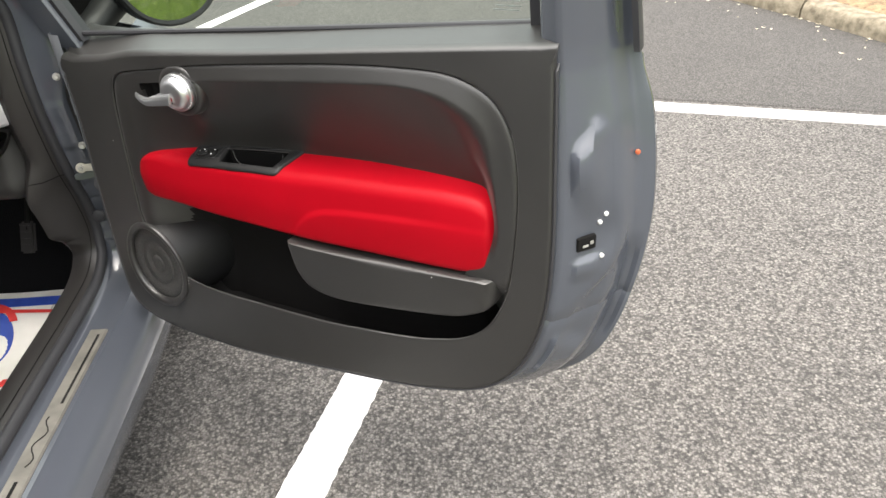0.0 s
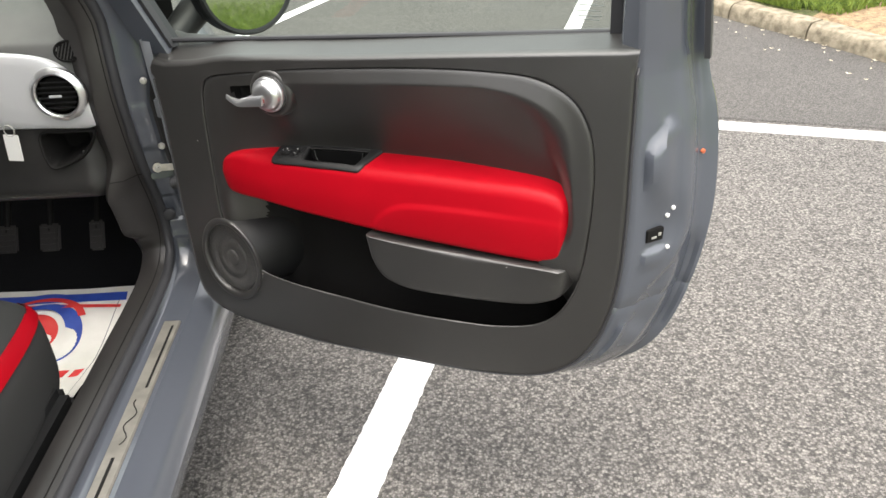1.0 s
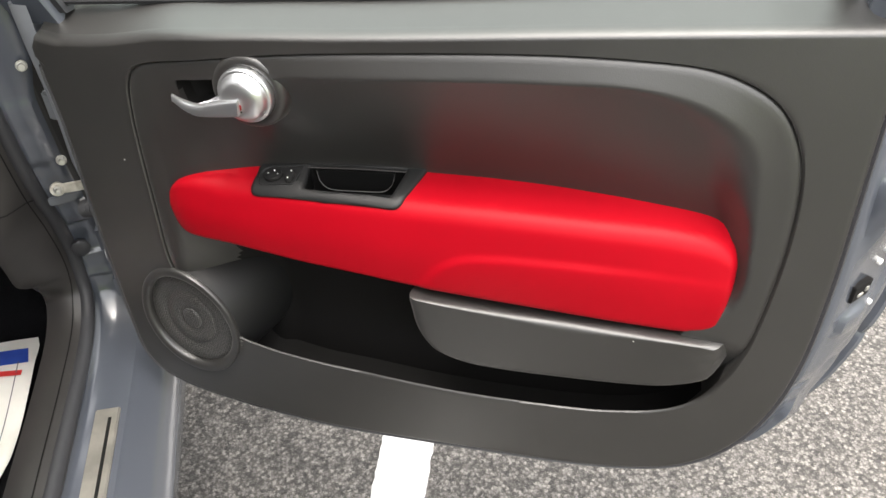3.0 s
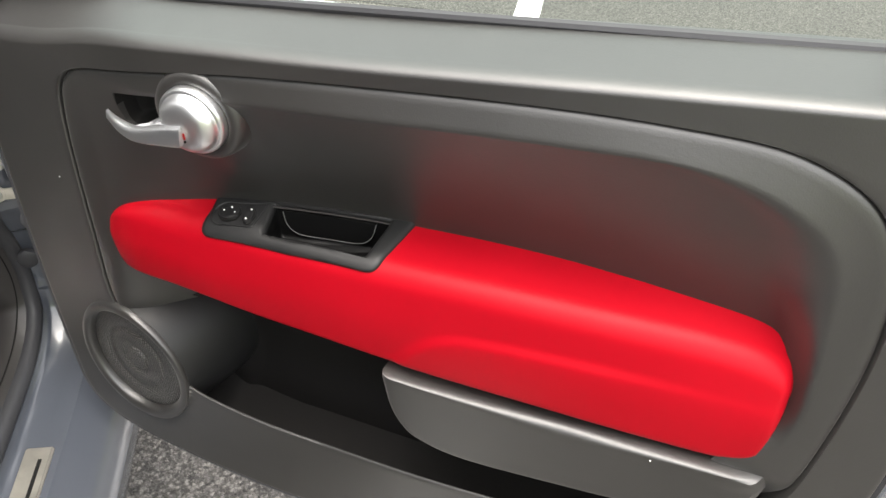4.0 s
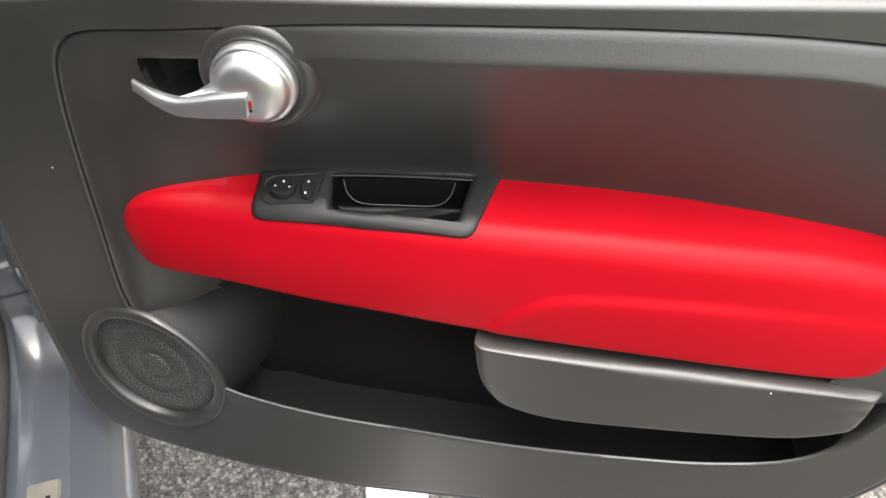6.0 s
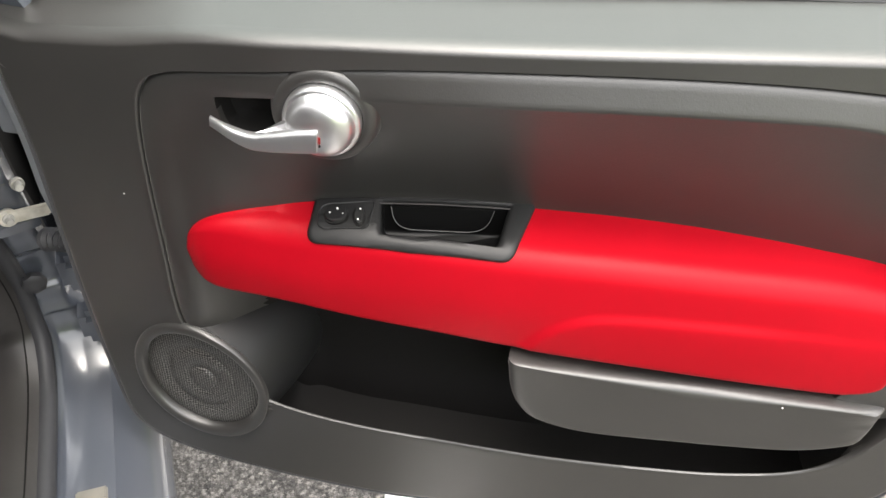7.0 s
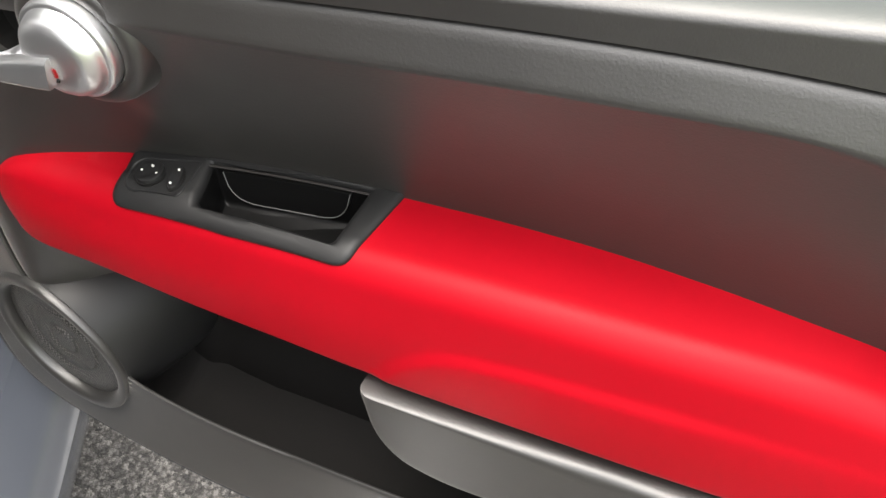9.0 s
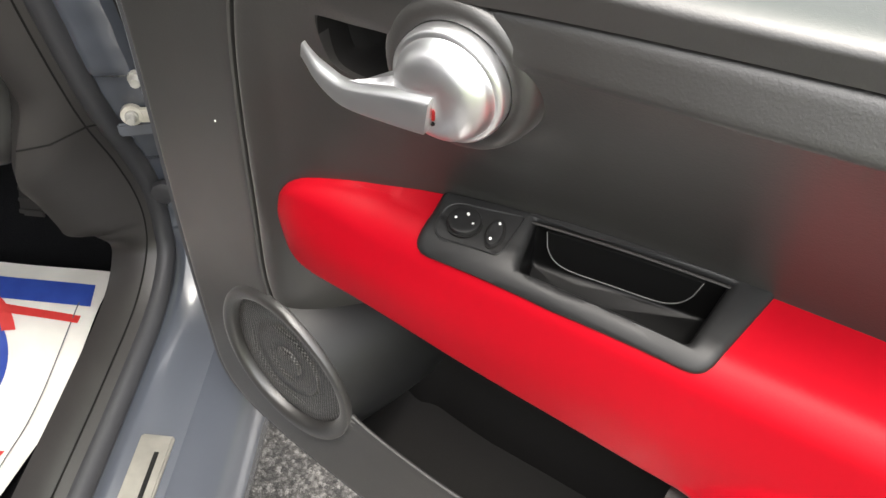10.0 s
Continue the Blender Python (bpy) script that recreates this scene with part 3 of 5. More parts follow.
part("front_wing", front_wing(), PAINT, car)
_axle = pose(-0.72, 2.05, 0.29, 0, 90, 0)
bm = bmesh.new()
turned(bm, [(0.2, -0.09), (0.26, -0.092), (0.284, -0.075), (0.29, -0.04), (0.29, 0.04), (0.284, 0.075), (0.26, 0.092), (0.2, 0.09)], _axle, 56)
wheel = part("wheel", bm, TYRE, car, "black tyre on a silver alloy rim")
bm = bmesh.new()
turned(bm, [(0.198, 0.02), (0.2, 0.094), (0.185, 0.098), (0.17, 0.06), (0.06, 0.05), (0.05, 0.07), (0.02, 0.074)], _axle, 40)
under("rim", bm, ALLOY, wheel, "silver alloy rim")

# cabin floor and bulkhead
bm = bmesh.new()
rows = []
for x in np.linspace(-2.1, -0.82, 9):
    rows.append([Vector((x, y, z)) for y, z in ((-1.2, 0.24), (0.5, 0.235), (1.2, 0.235), (1.62, 0.24), (1.75, 0.33), (1.86, 0.5), (1.9, 0.9))])
loft(bm, rows, closed=False)
part("cabin_floor", bm, CARPET, car, "black carpet of the footwell")


# ---- dashboard ----
CUBMID = (-0.86, 0.742)
CUB = polar(spline([(-0.906, 0.774), (-0.86, 0.776), (-0.802, 0.775), (-0.806, 0.757), (-0.825, 0.732), (-0.858, 0.714), (-0.894, 0.706), (-0.908, 0.738)], 6, True), CUBMID, 72)


def inside(x, z):
    """Whether a point of the dashboard lies in the open cubby."""
    a = math.atan2(z - CUBMID[1], x - CUBMID[0])
    p = CUB[int((a + math.pi) / math.tau * 72) % 72]
    return math.hypot(x - CUBMID[0], z - CUBMID[1]) < math.hypot(p.x - CUBMID[0], p.y - CUBMID[1]) - 0.001


def dash_shell():
    """Lower and upper dashboard across the cabin; (y, z) profile swept along x with rounded end."""
    prof = spline([(1.62, 0.6), (1.5, 0.615), (1.45, 0.64), (1.455, 0.7), (1.47, 0.79), (1.475, 0.87), (1.48, 0.94), (1.5, 0.965), (1.56, 1.0), (1.68, 1.04), (1.8, 1.045)], 12)
    bm = bmesh.new()
    rows = []
    for x in np.linspace(-2.12, -0.77, 136):
        back = 0.05 * smooth01(-0.83, -0.765, x)
        rows.append([Vector((x, p.x + back, p.y)) for p in prof])
    loft(bm, rows, closed=False)
    hole = [f for f in bm.faces if f.calc_center_median().y < 1.55 and inside(f.calc_center_median().x, f.calc_center_median().z)]
    bmesh.ops.delete(bm, geom=hole, context="FACES")
    return bm


dash = part("dashboard", dash_shell(), [DASH, LOWDASH], car, "grey plastic dashboard with a black lower half")
for p in dash.data.polygons:
    p.material_index = 1 if p.center.z < 0.79 else 0

# silver fascia with the round air vent
FASC = spline([(-1.35, 0.955), (-1.1, 0.955), (-0.94, 0.945), (-0.865, 0.934), (-0.825, 0.912), (-0.796, 0.87), (-0.788, 0.83), (-0.786, 0.786), (-0.88, 0.786), (-1.0, 0.788), (-1.2, 0.79), (-1.35, 0.79)], 6, True)
_c = (-1.05, 0.87)
_r = polar(FASC, _c, 120)
bm = bmesh.new()
loft(bm, [[Vector((p.x, y, p.y)) for p in inset(_r, _c, d)] for d, y in ((0, 1.475), (0, 1.468), (0.003, 1.464), (0.012, 1.461), (0.04, 1.459))], True, False, True)
under("fascia", bm, SILVER, dash, "satin silver dashboard fascia")
VX, VZ = -0.841, 0.862
VENT = pose(VX, 1.457, VZ, 90, 0, 0)
bm = bmesh.new()
turned(bm, [(0.055, -0.004), (0.055, 0.004), (0.049, 0.011), (0.044, 0.013), (0.041, 0.01), (0.04, -0.002)], VENT, 56)
under("vent_ring", bm, SATIN, dash, "round chrome vent ring")
bm = bmesh.new()
turned(bm, [(0.0425, 0.0035), (0.03, 0.0035), (0.01, 0.0035)], VENT, 40)
under("vent_throat", bm, PIT, dash)
for k in range(6):
    bm = bmesh.new()
    z = VZ - 0.026 + k * 0.0105
    half = math.sqrt(max(0.039**2 - (z - VZ) ** 2, 0.0001))
    box(bm, (VX - half, 1.4455, z - 0.0013), (VX + half, 1.4525, z + 0.0013), bevel=0.0006)
    under("vent_slat", bm, SMOOTH, dash)
bm = bmesh.new()
box(bm, (VX - 0.015, 1.443, VZ - 0.0035), (VX + 0.01, 1.447, VZ + 0.0015), bevel=0.001)
under("vent_tab", bm, SILVER, dash)
# small oval grille on the dash end
TWEET = pose(-0.811, 1.482, 0.94, 70, 0, 0)
bm = bmesh.new()
turned(bm, [(0.027, -0.006), (0.027, 0.003), (0.023, 0.005), (0.022, 0.002), (0.005, 0.002)], TWEET, 36, 1.0, 0.8)
under("tweeter_grille", bm, PIT, dash, "small oval slatted grille")
for k in range(6):
    bm = bmesh.new()
    x = -0.0165 + k * 0.0066
    h = 0.8 * math.sqrt(max(0.021**2 - x * x, 0))
    tube(bm, [TWEET @ Vector((x - 0.3 * h, -h, 0.0035)), TWEET @ Vector((x + 0.3 * h, h, 0.0035))], 0.0011, 6)
    under("grille_rib", bm, TRIM, dash)
# open cubby under the fascia
bm = bmesh.new()
loft(bm, [[Vector((p.x, y + 0.25 * (p.y - 0.74) * k, p.y)) for p in inset(CUB, CUBMID, e)] for e, y, k in ((-0.006, 1.464, 1.0), (-0.004, 1.456, 1.0), (-0.001, 1.4535, 1.0), (0.002, 1.4555, 1.0), (0.005, 1.47, 1.0), (0.012, 1.54, 0.0))], True, False, True)
# walls blacker than the dash round them: shade of the hole as colour
under("cubby", bm, PIT, dash, "open cubby hole with its shade in matt black")
# steering column stub and key tag hanging from the lock
bm = bmesh.new()
tube(bm, [Vector((-1.02, 1.5, 0.84)), Vector((-1.05, 1.38, 0.86)), Vector((-1.08, 1.3, 0.87))], [0.05, 0.045, 0.03], 16)
under("column_shroud", bm, SMOOTH, dash)


# ---- pedals ----
for x, w, h in ((-0.922, 0.036, 0.075), (-1.036, 0.05, 0.068), (-1.139, 0.05, 0.068)):
    bm = bmesh.new()
    box(bm, (-w / 2, -0.006, -h / 2), (w / 2, 0.006, h / 2), pose(x, 1.6, 0.455, -32, 0, 0), 0.005)
    ped = part("pedal", bm, TRIM, car, "dark ribbed pedal pad")
    for k in range(5):
        bm = bmesh.new()
        zz = -h / 2 + h * (k + 0.5) / 5
        box(bm, (-w * 0.42, -0.009, zz - 0.003), (w * 0.42, -0.005, zz + 0.003), pose(x, 1.6, 0.455, -32, 0, 0), 0.001)
        under("pedal_rib", bm, TRIM, ped)
    bm = bmesh.new()
    tube(bm, [Vector((x, 1.607, 0.465)), Vector((x, 1.68, 0.56)), Vector((x, 1.72, 0.75))], 0.008, 8)
    under("pedal_arm", bm, PIT, ped)


# ---- seat ----
def cushion(bm, lo, hi, n=2.6, seg=14):
    """A stuffed block: a superellipsoid between two corners."""
    lo, hi = Vector(lo), Vector(hi)
    c, h = (lo + hi) / 2, (hi - lo) / 2
    r = bmesh.ops.create_cube(bm, size=2)
    bmesh.ops.subdivide_edges(bm, edges=bm.edges[:], cuts=seg, use_grid_fill=True)
    for v in bm.verts:
        p = v.co
        k = (abs(p.x) ** n + abs(p.y) ** n + abs(p.z) ** n) ** (1 / n)
        s = 1 / k * 1.0
        q = p * s
        v.co = c + Vector((q.x * h.x, q.y * h.y, q.z * h.z))


bm = bmesh.new()
SEATLO, SEATHI = Vector((-1.33, 0.35, 0.3)), Vector((-0.835, 1.252, 0.575))
cushion(bm, SEATLO, SEATHI, 4.0, 22)
seat = part("seat_cushion", bm, CLOTH, car, "dark cloth seat cushion with a red edge band")
bm = bmesh.new()
cushion(bm, SEATLO - Vector((0.004, 0.004, 0.004)), SEATHI + Vector((0.004, 0.004, 0.004)), 4.0, 60)
_mid, _half = (SEATLO + SEATHI) / 2, (SEATHI - SEATLO) / 2
cut = []
for f in bm.faces:
    q = f.calc_center_median() - _mid
    x, y, z = q.x / _half.x, q.y / _half.y, q.z / _half.z
    a = math.atan2(z, max(x, 0.01))
    if not (x > 0.3 and radians(33) < a < radians(42)):
        cut.append(f)
bmesh.ops.delete(bm, geom=cut, context="FACES")
under("edge_band", bm, RED, seat, "red vinyl edge band")
bm = bmesh.new()
box(bm, (-0.872, 0.4, 0.245), (-0.822, 1.11, 0.405), bevel=0.018)
under("seat_side_cover", bm, SMOOTH, seat)
bm = bmesh.new()
cushion(bm, (-1.33, 0.15, 0.5), (-0.86, 0.42, 1.15), 3.5)
part("seat_back", bm, CLOTH, car, "dark cloth seat backrest")
bm = bmesh.new()
box(bm, (-0.895, 1.08, 0.24), (-0.852, 1.165, 0.325), None, 0.008)
under("seat_grip", bm, RUBBER, seat, "ribbed black plastic seat lever")
for k in range(6):
    bm = bmesh.new()
    box(bm, (-0.853, 1.09 + 0.012 * k, 0.255), (-0.847, 1.0955 + 0.012 * k, 0.318), None, 0.0015)
    under("grip_rib", bm, PIT, seat)

# ---- paper floor mat ----
MATX0, MATX1, MATY0, MATY1 = -1.34, -0.857, 1.215, 1.592


def mat_z(x, y):
    z = 0.244 + 0.062 * smooth01(1.36, 1.54, y) + 0.004 * noise.noise((x * 9, y * 9, 0))
    return z + 0.03 * smooth01(-0.95, -0.88, x) * smooth01(1.38, 1.25, y)


def mat_edge(y):
    return MATX1 - 0.006 * smooth01(1.57, 1.592, y) - 0.028 * smooth01(1.52, 1.34, y) - 0.008 * smooth01(1.3, 1.22, y)


paper = thing("floor_mat", (-1.1, 1.4, 0.235), "white paper floor mat with blue and red print, creased", "floor mat")


def mat_patch(bm, fx0, fx1, y0, y1, lift, nx=24, ny=24):
    """A patch of the sheet between two y lines; fx0 and fx1 give the x limits at y."""
    rows = []
    for j in range(ny + 1):
        y = y0 + (y1 - y0) * j / ny
        a, b = fx0(y), fx1(y)
        rows.append([Vector((a + (b - a) * i / nx, y, mat_z(a + (b - a) * i / nx, y) + lift)) for i in range(nx + 1)])
    loft(bm, rows, closed=False)


bm = bmesh.new()
mat_patch(bm, lambda y: MATX0, mat_edge, MATY0, MATY1, 0.0, 40, 40)
mat_patch(bm, lambda y: MATX0, mat_edge, MATY0, MATY1, -0.0012, 40, 40)
part("sheet", bm, PAPER, paper)
bm = bmesh.new()
mat_patch(bm, lambda y: MATX0 + 0.03, lambda y: mat_edge(y) - 0.012 - 0.2 * (y - 1.54), 1.53, 1.566, 0.0012)
part("blue_band", bm, BLUE, paper, "blue printed band")
bm = bmesh.new()
rows = []
for i in range(41):
    x = MATX0 + 0.03 + (mat_edge(1.52) - 0.018 - MATX0 - 0.03) * i / 40
    y = 1.519 - 0.009 * (i / 40) ** 3
    rows.append([Vector((x, y - 0.012 * 0.5, mat_z(x, y) + 0.0014)), Vector((x, y + 0.004 + 0.004, mat_z(x, y) + 0.0014))])
loft(bm, rows, closed=False)
part("red_band", bm, REDINK, paper, "red printed band")


def ellipse_patch(cx, cy, a, b, a2, b2, dx, dy, lift, t0=0.0, t1=math.tau, n=56):
    """A crescent between two ellipses printed on the sheet."""
    bm = bmesh.new()
    rows = []
    for k in range(n + 1):
        t = t0 + (t1 - t0) * k / n
        p = [(cx + a * math.cos(t), cy + b * math.sin(t)), (cx + dx + a2 * math.cos(t), cy + dy + b2 * math.sin(t))]
        rows.append([Vector((p[0][0] + (p[1][0] - p[0][0]) * s, p[0][1] + (p[1][1] - p[0][1]) * s, mat_z(p[0][0], p[0][1]) + lift)) for s in (0, 0.5, 1)])
    loft(bm, rows, closed=False)
    return bm


LOGO = (-1.055, 1.445)
part("logo_ring", ellipse_patch(*LOGO, 0.1, 0.082, 0.07, 0.055, -0.012, 0.006, 0.0012), BLUE, paper, "blue printed ring")
part("logo_disc", ellipse_patch(LOGO[0] - 0.016, LOGO[1] + 0.006, 0.058, 0.045, 0.002, 0.002, 0, 0, 0.0014), REDINK, paper, "red printed disc")
part("logo_swoosh", ellipse_patch(LOGO[0] - 0.005, LOGO[1] + 0.012, 0.112, 0.094, 0.1, 0.078, -0.006, 0.002, 0.0016, 0.35, 2.6), REDINK, paper, "red printed arc")
part("logo_arc", ellipse_patch(LOGO[0] - 0.01, LOGO[1] + 0.03, 0.112, 0.096, 0.106, 0.086, -0.004, 0.0, 0.0012, 0.9, 2.4), BLUE, paper, "blue printed arc")
for k in range(5):
    bm = bmesh.new()
    x = -1.091 + k * 0.036
    mat_patch(bm, lambda y, x=x: x + (y - 1.33) * 0.3, lambda y, x=x: x + 0.024 + (y - 1.33) * 0.3, 1.318, 1.344, 0.0012, 3, 3)
    part("printed_bar", bm, REDINK, paper, "red printed bar")
bm = bmesh.new()
mat_patch(bm, lambda y: MATX0 + 0.03, lambda y: mat_edge(y) - 0.05, 1.226, 1.262, 0.0012)
part("blue_foot_band", bm, BLUE, paper, "blue printed band")
bm = bmesh.new()
mat_patch(bm, lambda y: mat_edge(y) - 0.028, lambda y: mat_edge(y) - 0.0262, 1.232, 1.535, 0.0014, 1, 30)
part("printed_border", bm, INK, paper, "thin grey printed border line")

# key with a white tag
keytag = thing("key_tag", (-0.95, 1.43, 0.82), "white paper tag hanging from the ignition key", "key tag")
bm = bmesh.new()
box(bm, (-0.015, -0.0012, -0.058), (0.015, 0.0012, 0.0), pose(-0.95, 1.432, 0.79, 0, 6, 0), 0.001)
part("tag", bm, WHITEP, keytag)
bm = bmesh.new()
tube(bm, [Vector((-0.95 + 0.01 * math.cos(a), 1.432, 0.798 + 0.012 * math.sin(a))) for a in np.linspace(0, math.tau, 17)], 0.0015, 6)
part("ring", bm, STEEL, keytag)


# ---- open door ----
# door coordinates: u from the hinge to the latch, z up, rel the height above the leaning face of the lining
def at(u, rel, z):
    return Vector((u, -(rel + 0.09 * (0.93 - z)), z))


def raised(ring, rel):
    return [at(p.x, rel, p.y) for p in ring]


def swept_back(u, z):
    """How far the lining's hinge side curves away, from further in towards the bottom."""
    return 0.034 * smooth01(0.19 + 0.12 * smooth01(0.65, 0.5, z), -0.08, u)


def lowered(rows):
    """The same rows, sunk where the speaker sits."""
    out = []
    for row in rows:
        new_row = []
        for v in row:
            rel = -v.y - 0.09 * (0.93 - v.z) - swept_back(v.x, v.z)
            new_row.append(at(v.x, sunk(Vector((v.x, v.z)), rel), v.z))
        out.append(new_row)
    return out


BACK = table([(0.05, -0.022), (0.107, -0.023), (0.15, -0.033), (0.2, -0.047), (0.3, -0.062), (0.41, -0.07), (0.55, -0.068), (0.63, -0.06), (0.69, -0.051), (0.745, -0.045), (0.77, -0.036), (0.8, -0.03)])
SC, SRX, SRZ = (0.068, 0.527), 0.079, 0.092


def sunk(p, rel):
    """Keeps the mouldings below the speaker's grille."""
    r = math.hypot((p.x - SC[0]) / SRX, (p.y - SC[1]) / SRZ)
    return rel - 0.03 * smooth01(0.95, 0.86, r)


MID = (0.42, 0.69)
COUNT = 360
CARD = polar(spline([(-0.079, 0.917), (-0.067, 0.81), (-0.061, 0.7), (-0.053, 0.58), (-0.045, 0.5), (-0.035, 0.437), (-0.008, 0.402), (0.05, 0.385), (0.14, 0.384), (0.22, 0.388), (0.33, 0.391), (0.47, 0.399), (0.63, 0.41), (0.735, 0.43),
                     (0.797, 0.463), (0.838, 0.515), (0.862, 0.58), (0.873, 0.658), (0.874, 0.76), (0.87, 0.852), (0.866, 0.94), (0.863, 1.0), (0.861, 1.029), (0.84, 1.0275), (0.6, 1.0035), (0.365, 0.979), (0.2, 0.9645), (0.116, 0.9545), (0.03, 0.934), (-0.05, 0.9215)], 10, True), MID, COUNT)
SEAM = polar(spline([(0.06, 0.62), (0.053, 0.72), (0.05, 0.8), (0.051, 0.86), (0.059, 0.897), (0.084, 0.917), (0.148, 0.931), (0.271, 0.951), (0.44, 0.969), (0.56, 0.9785), (0.645, 0.981), (0.702, 0.979),
                     (0.745, 0.967), (0.776, 0.948), (0.797, 0.92), (0.811, 0.885), (0.819, 0.83), (0.82, 0.76), (0.815, 0.68), (0.808, 0.64), (0.797, 0.606), (0.775, 0.568), (0.737, 0.54), (0.685, 0.524),
                     (0.617, 0.5135), (0.472, 0.505), (0.318, 0.51), (0.154, 0.519), (0.1, 0.56)], 8, True), MID, COUNT)
UPPER = [smooth01(0.03, 0.004, 0.938 + 0.0969 * (p.x + 0.078) - 0.7 * swept_back(p.x, p.y) - p.y) for p in CARD]

LOW = [smooth01(0.66, 0.6, p.y) * smooth01(0.85, 0.75, p.x) * smooth01(0.1, 0.16, p.x) for p in SEAM]


def mixed(a, b, k):
    return [p.lerp(q, t) for p, q, t in zip(a, b, k)]


# ---- painted shell round the lining ----
SKIN = polar(spline([(-0.1, 0.93), (-0.085, 0.7), (-0.065, 0.5), (-0.05, 0.42), (-0.02, 0.38), (0.1, 0.352), (0.4, 0.345), (0.7, 0.36), (0.78, 0.369), (0.865, 0.404), (0.923, 0.452), (0.96, 0.521), (0.986, 0.626), (0.996, 0.729), (0.991, 0.821), (0.977, 0.906), (0.957, 0.96), (0.948, 0.985), (0.92, 0.985), (0.85, 0.972), (0.6, 0.95), (0.3, 0.925), (0.0, 0.9)], 8, True), MID, COUNT)


JAMB = ((0.0, -0.014), (0.1, -0.0145), (0.13, -0.0165), (0.17, -0.021), (0.23, -0.0275), (0.3, -0.034), (0.37, -0.042), (0.44, -0.0505), (0.5, -0.058), (0.56, -0.066), (0.6, -0.07), (0.64, -0.075), (0.68, -0.082), (0.72, -0.092), (0.76, -0.108), (0.79, -0.117), (0.82, -0.122), (0.88, -0.127), (0.95, -0.13), (1.0, -0.134))


PRESS = table([(0.5, 0.862), (0.52, 0.872), (0.574, 0.899), (0.62, 0.913), (0.655, 0.94), (0.7, 0.962)])


def stamped(p, k):
    """Pressed shapes in the rear edge: a hollow round the latch, a fold above it and a long swage."""
    if p.x < 0.8 or not 0.1 < k < 0.98:
        return 0.0
    hollow = -0.010 * math.exp(-((p.y - 0.735) / 0.045) ** 2) * smooth01(0.2, 0.35, k) * smooth01(0.75, 0.6, k)
    fold = 0.022 * smooth01(0.91, 0.868, p.y - 0.1 * (k - 0.35)) * smooth01(0.76, 0.862, p.y) * smooth01(0.19, 0.26, k) * smooth01(0.54, 0.44, k)
    fold += 0.006 * smooth01(0.925, 0.912, p.y + 0.16 * (k - 0.45)) * smooth01(0.87, 0.905, p.y) * smooth01(0.36, 0.4, k) * smooth01(0.6, 0.54, k)
    swage = -0.009 * smooth01(-0.004, 0.009, p.x - PRESS(p.y)) * smooth01(0.72, 0.66, p.y) * smooth01(0.48, 0.53, p.y) * smooth01(0.98, 0.86, k)
    low = 0.015 * smooth01(0.562, 0.532, p.y + 0.1 * (k - 0.4)) * smooth01(0.45, 0.53, p.y) * smooth01(0.22, 0.3, k) * smooth01(0.72, 0.6, k)
    low += 0.01 * smooth01(0.708, 0.695, p.y) * smooth01(0.655, 0.69, p.y) * smooth01(0.24, 0.3, k) * smooth01(0.56, 0.48, k)
    return hollow + fold + swage + low


bm = bmesh.new()
_rows = []
for k, rel in ((-0.05, -0.02),) + JAMB + ((1.006, -0.14), (1.0, -0.146)):
    ring = [(p - Vector((0, 0.045 * t))).lerp(q, k) for p, q, t in zip(inset(CARD, MID, 0.002), SKIN, UPPER)]
    _rows.append([at(p.x, rel - swept_back(p.x, p.y) + stamped(p, k) * smooth01(0.64, 0.58, p.y) - 0.014 * smooth01(0.58, 0.62, p.y) * smooth01(0.8, 0.84, p.x), p.y) for p in ring])
for s, rel in ((0.03, -0.15), (0.3, -0.175), (0.7, -0.19)):
    _rows.append(raised([p.lerp(Vector(MID), s) for p in SKIN], rel))
loft(bm, _rows, True, False, True)
door = part("door", bm, PAINT, None, "wide open door with a glossy grey painted shell")
door.parent = car
door.matrix_basis = Matrix.Translation((1.42, -1.0, 0)) @ pose(-0.585, 1.378, 0, 0, 0, -25.5)


# lining: a surround of the insert, rolled over the top into a ledge
bm = bmesh.new()
_rows = []
_roll = []
for k in range(15):
    a = radians(84) * k / 14
    _roll.append((0.006 - 0.0092 * math.sin(a), -0.02 + 0.02 * math.cos(a)))
_roll = [(-0.014, -0.085), (-0.0105, -0.058)] + _roll[::-1]
_flat = [(0.0, -0.06), (0.0, -0.03), (0.0, -0.02), (0.0, -0.012), (0.0, -0.008), (0.0003, -0.006), (0.0006, -0.0046), (0.001, -0.0034), (0.0016, -0.0023), (0.0024, -0.0014), (0.0036, -0.0007), (0.005, -0.0002), (0.007, 0.0), (0.01, 0.0), (0.014, 0.0), (0.018, 0.0), (0.022, 0.0)]
for (h, relt), (d, rel) in zip(_roll, _flat):
    low = inset(CARD, MID, d)
    _rows.append([at(p.x * (1 - k) + q.x * k, rel * (1 - k) + relt * k, p.y * (1 - k) + (q.y - h + 0.7 * swept_back(q.x, q.y) * smooth01(-0.02, -0.07, relt)) * k) for p, q, k in zip(low, CARD, UPPER)])
_edge = [Vector((v.x, v.z)) for v in _rows[-1]]
for k in np.linspace(0.06, 0.96, 16):
    _rows.append(raised(mixed(_edge, SEAM, [k] * COUNT), 0.0))
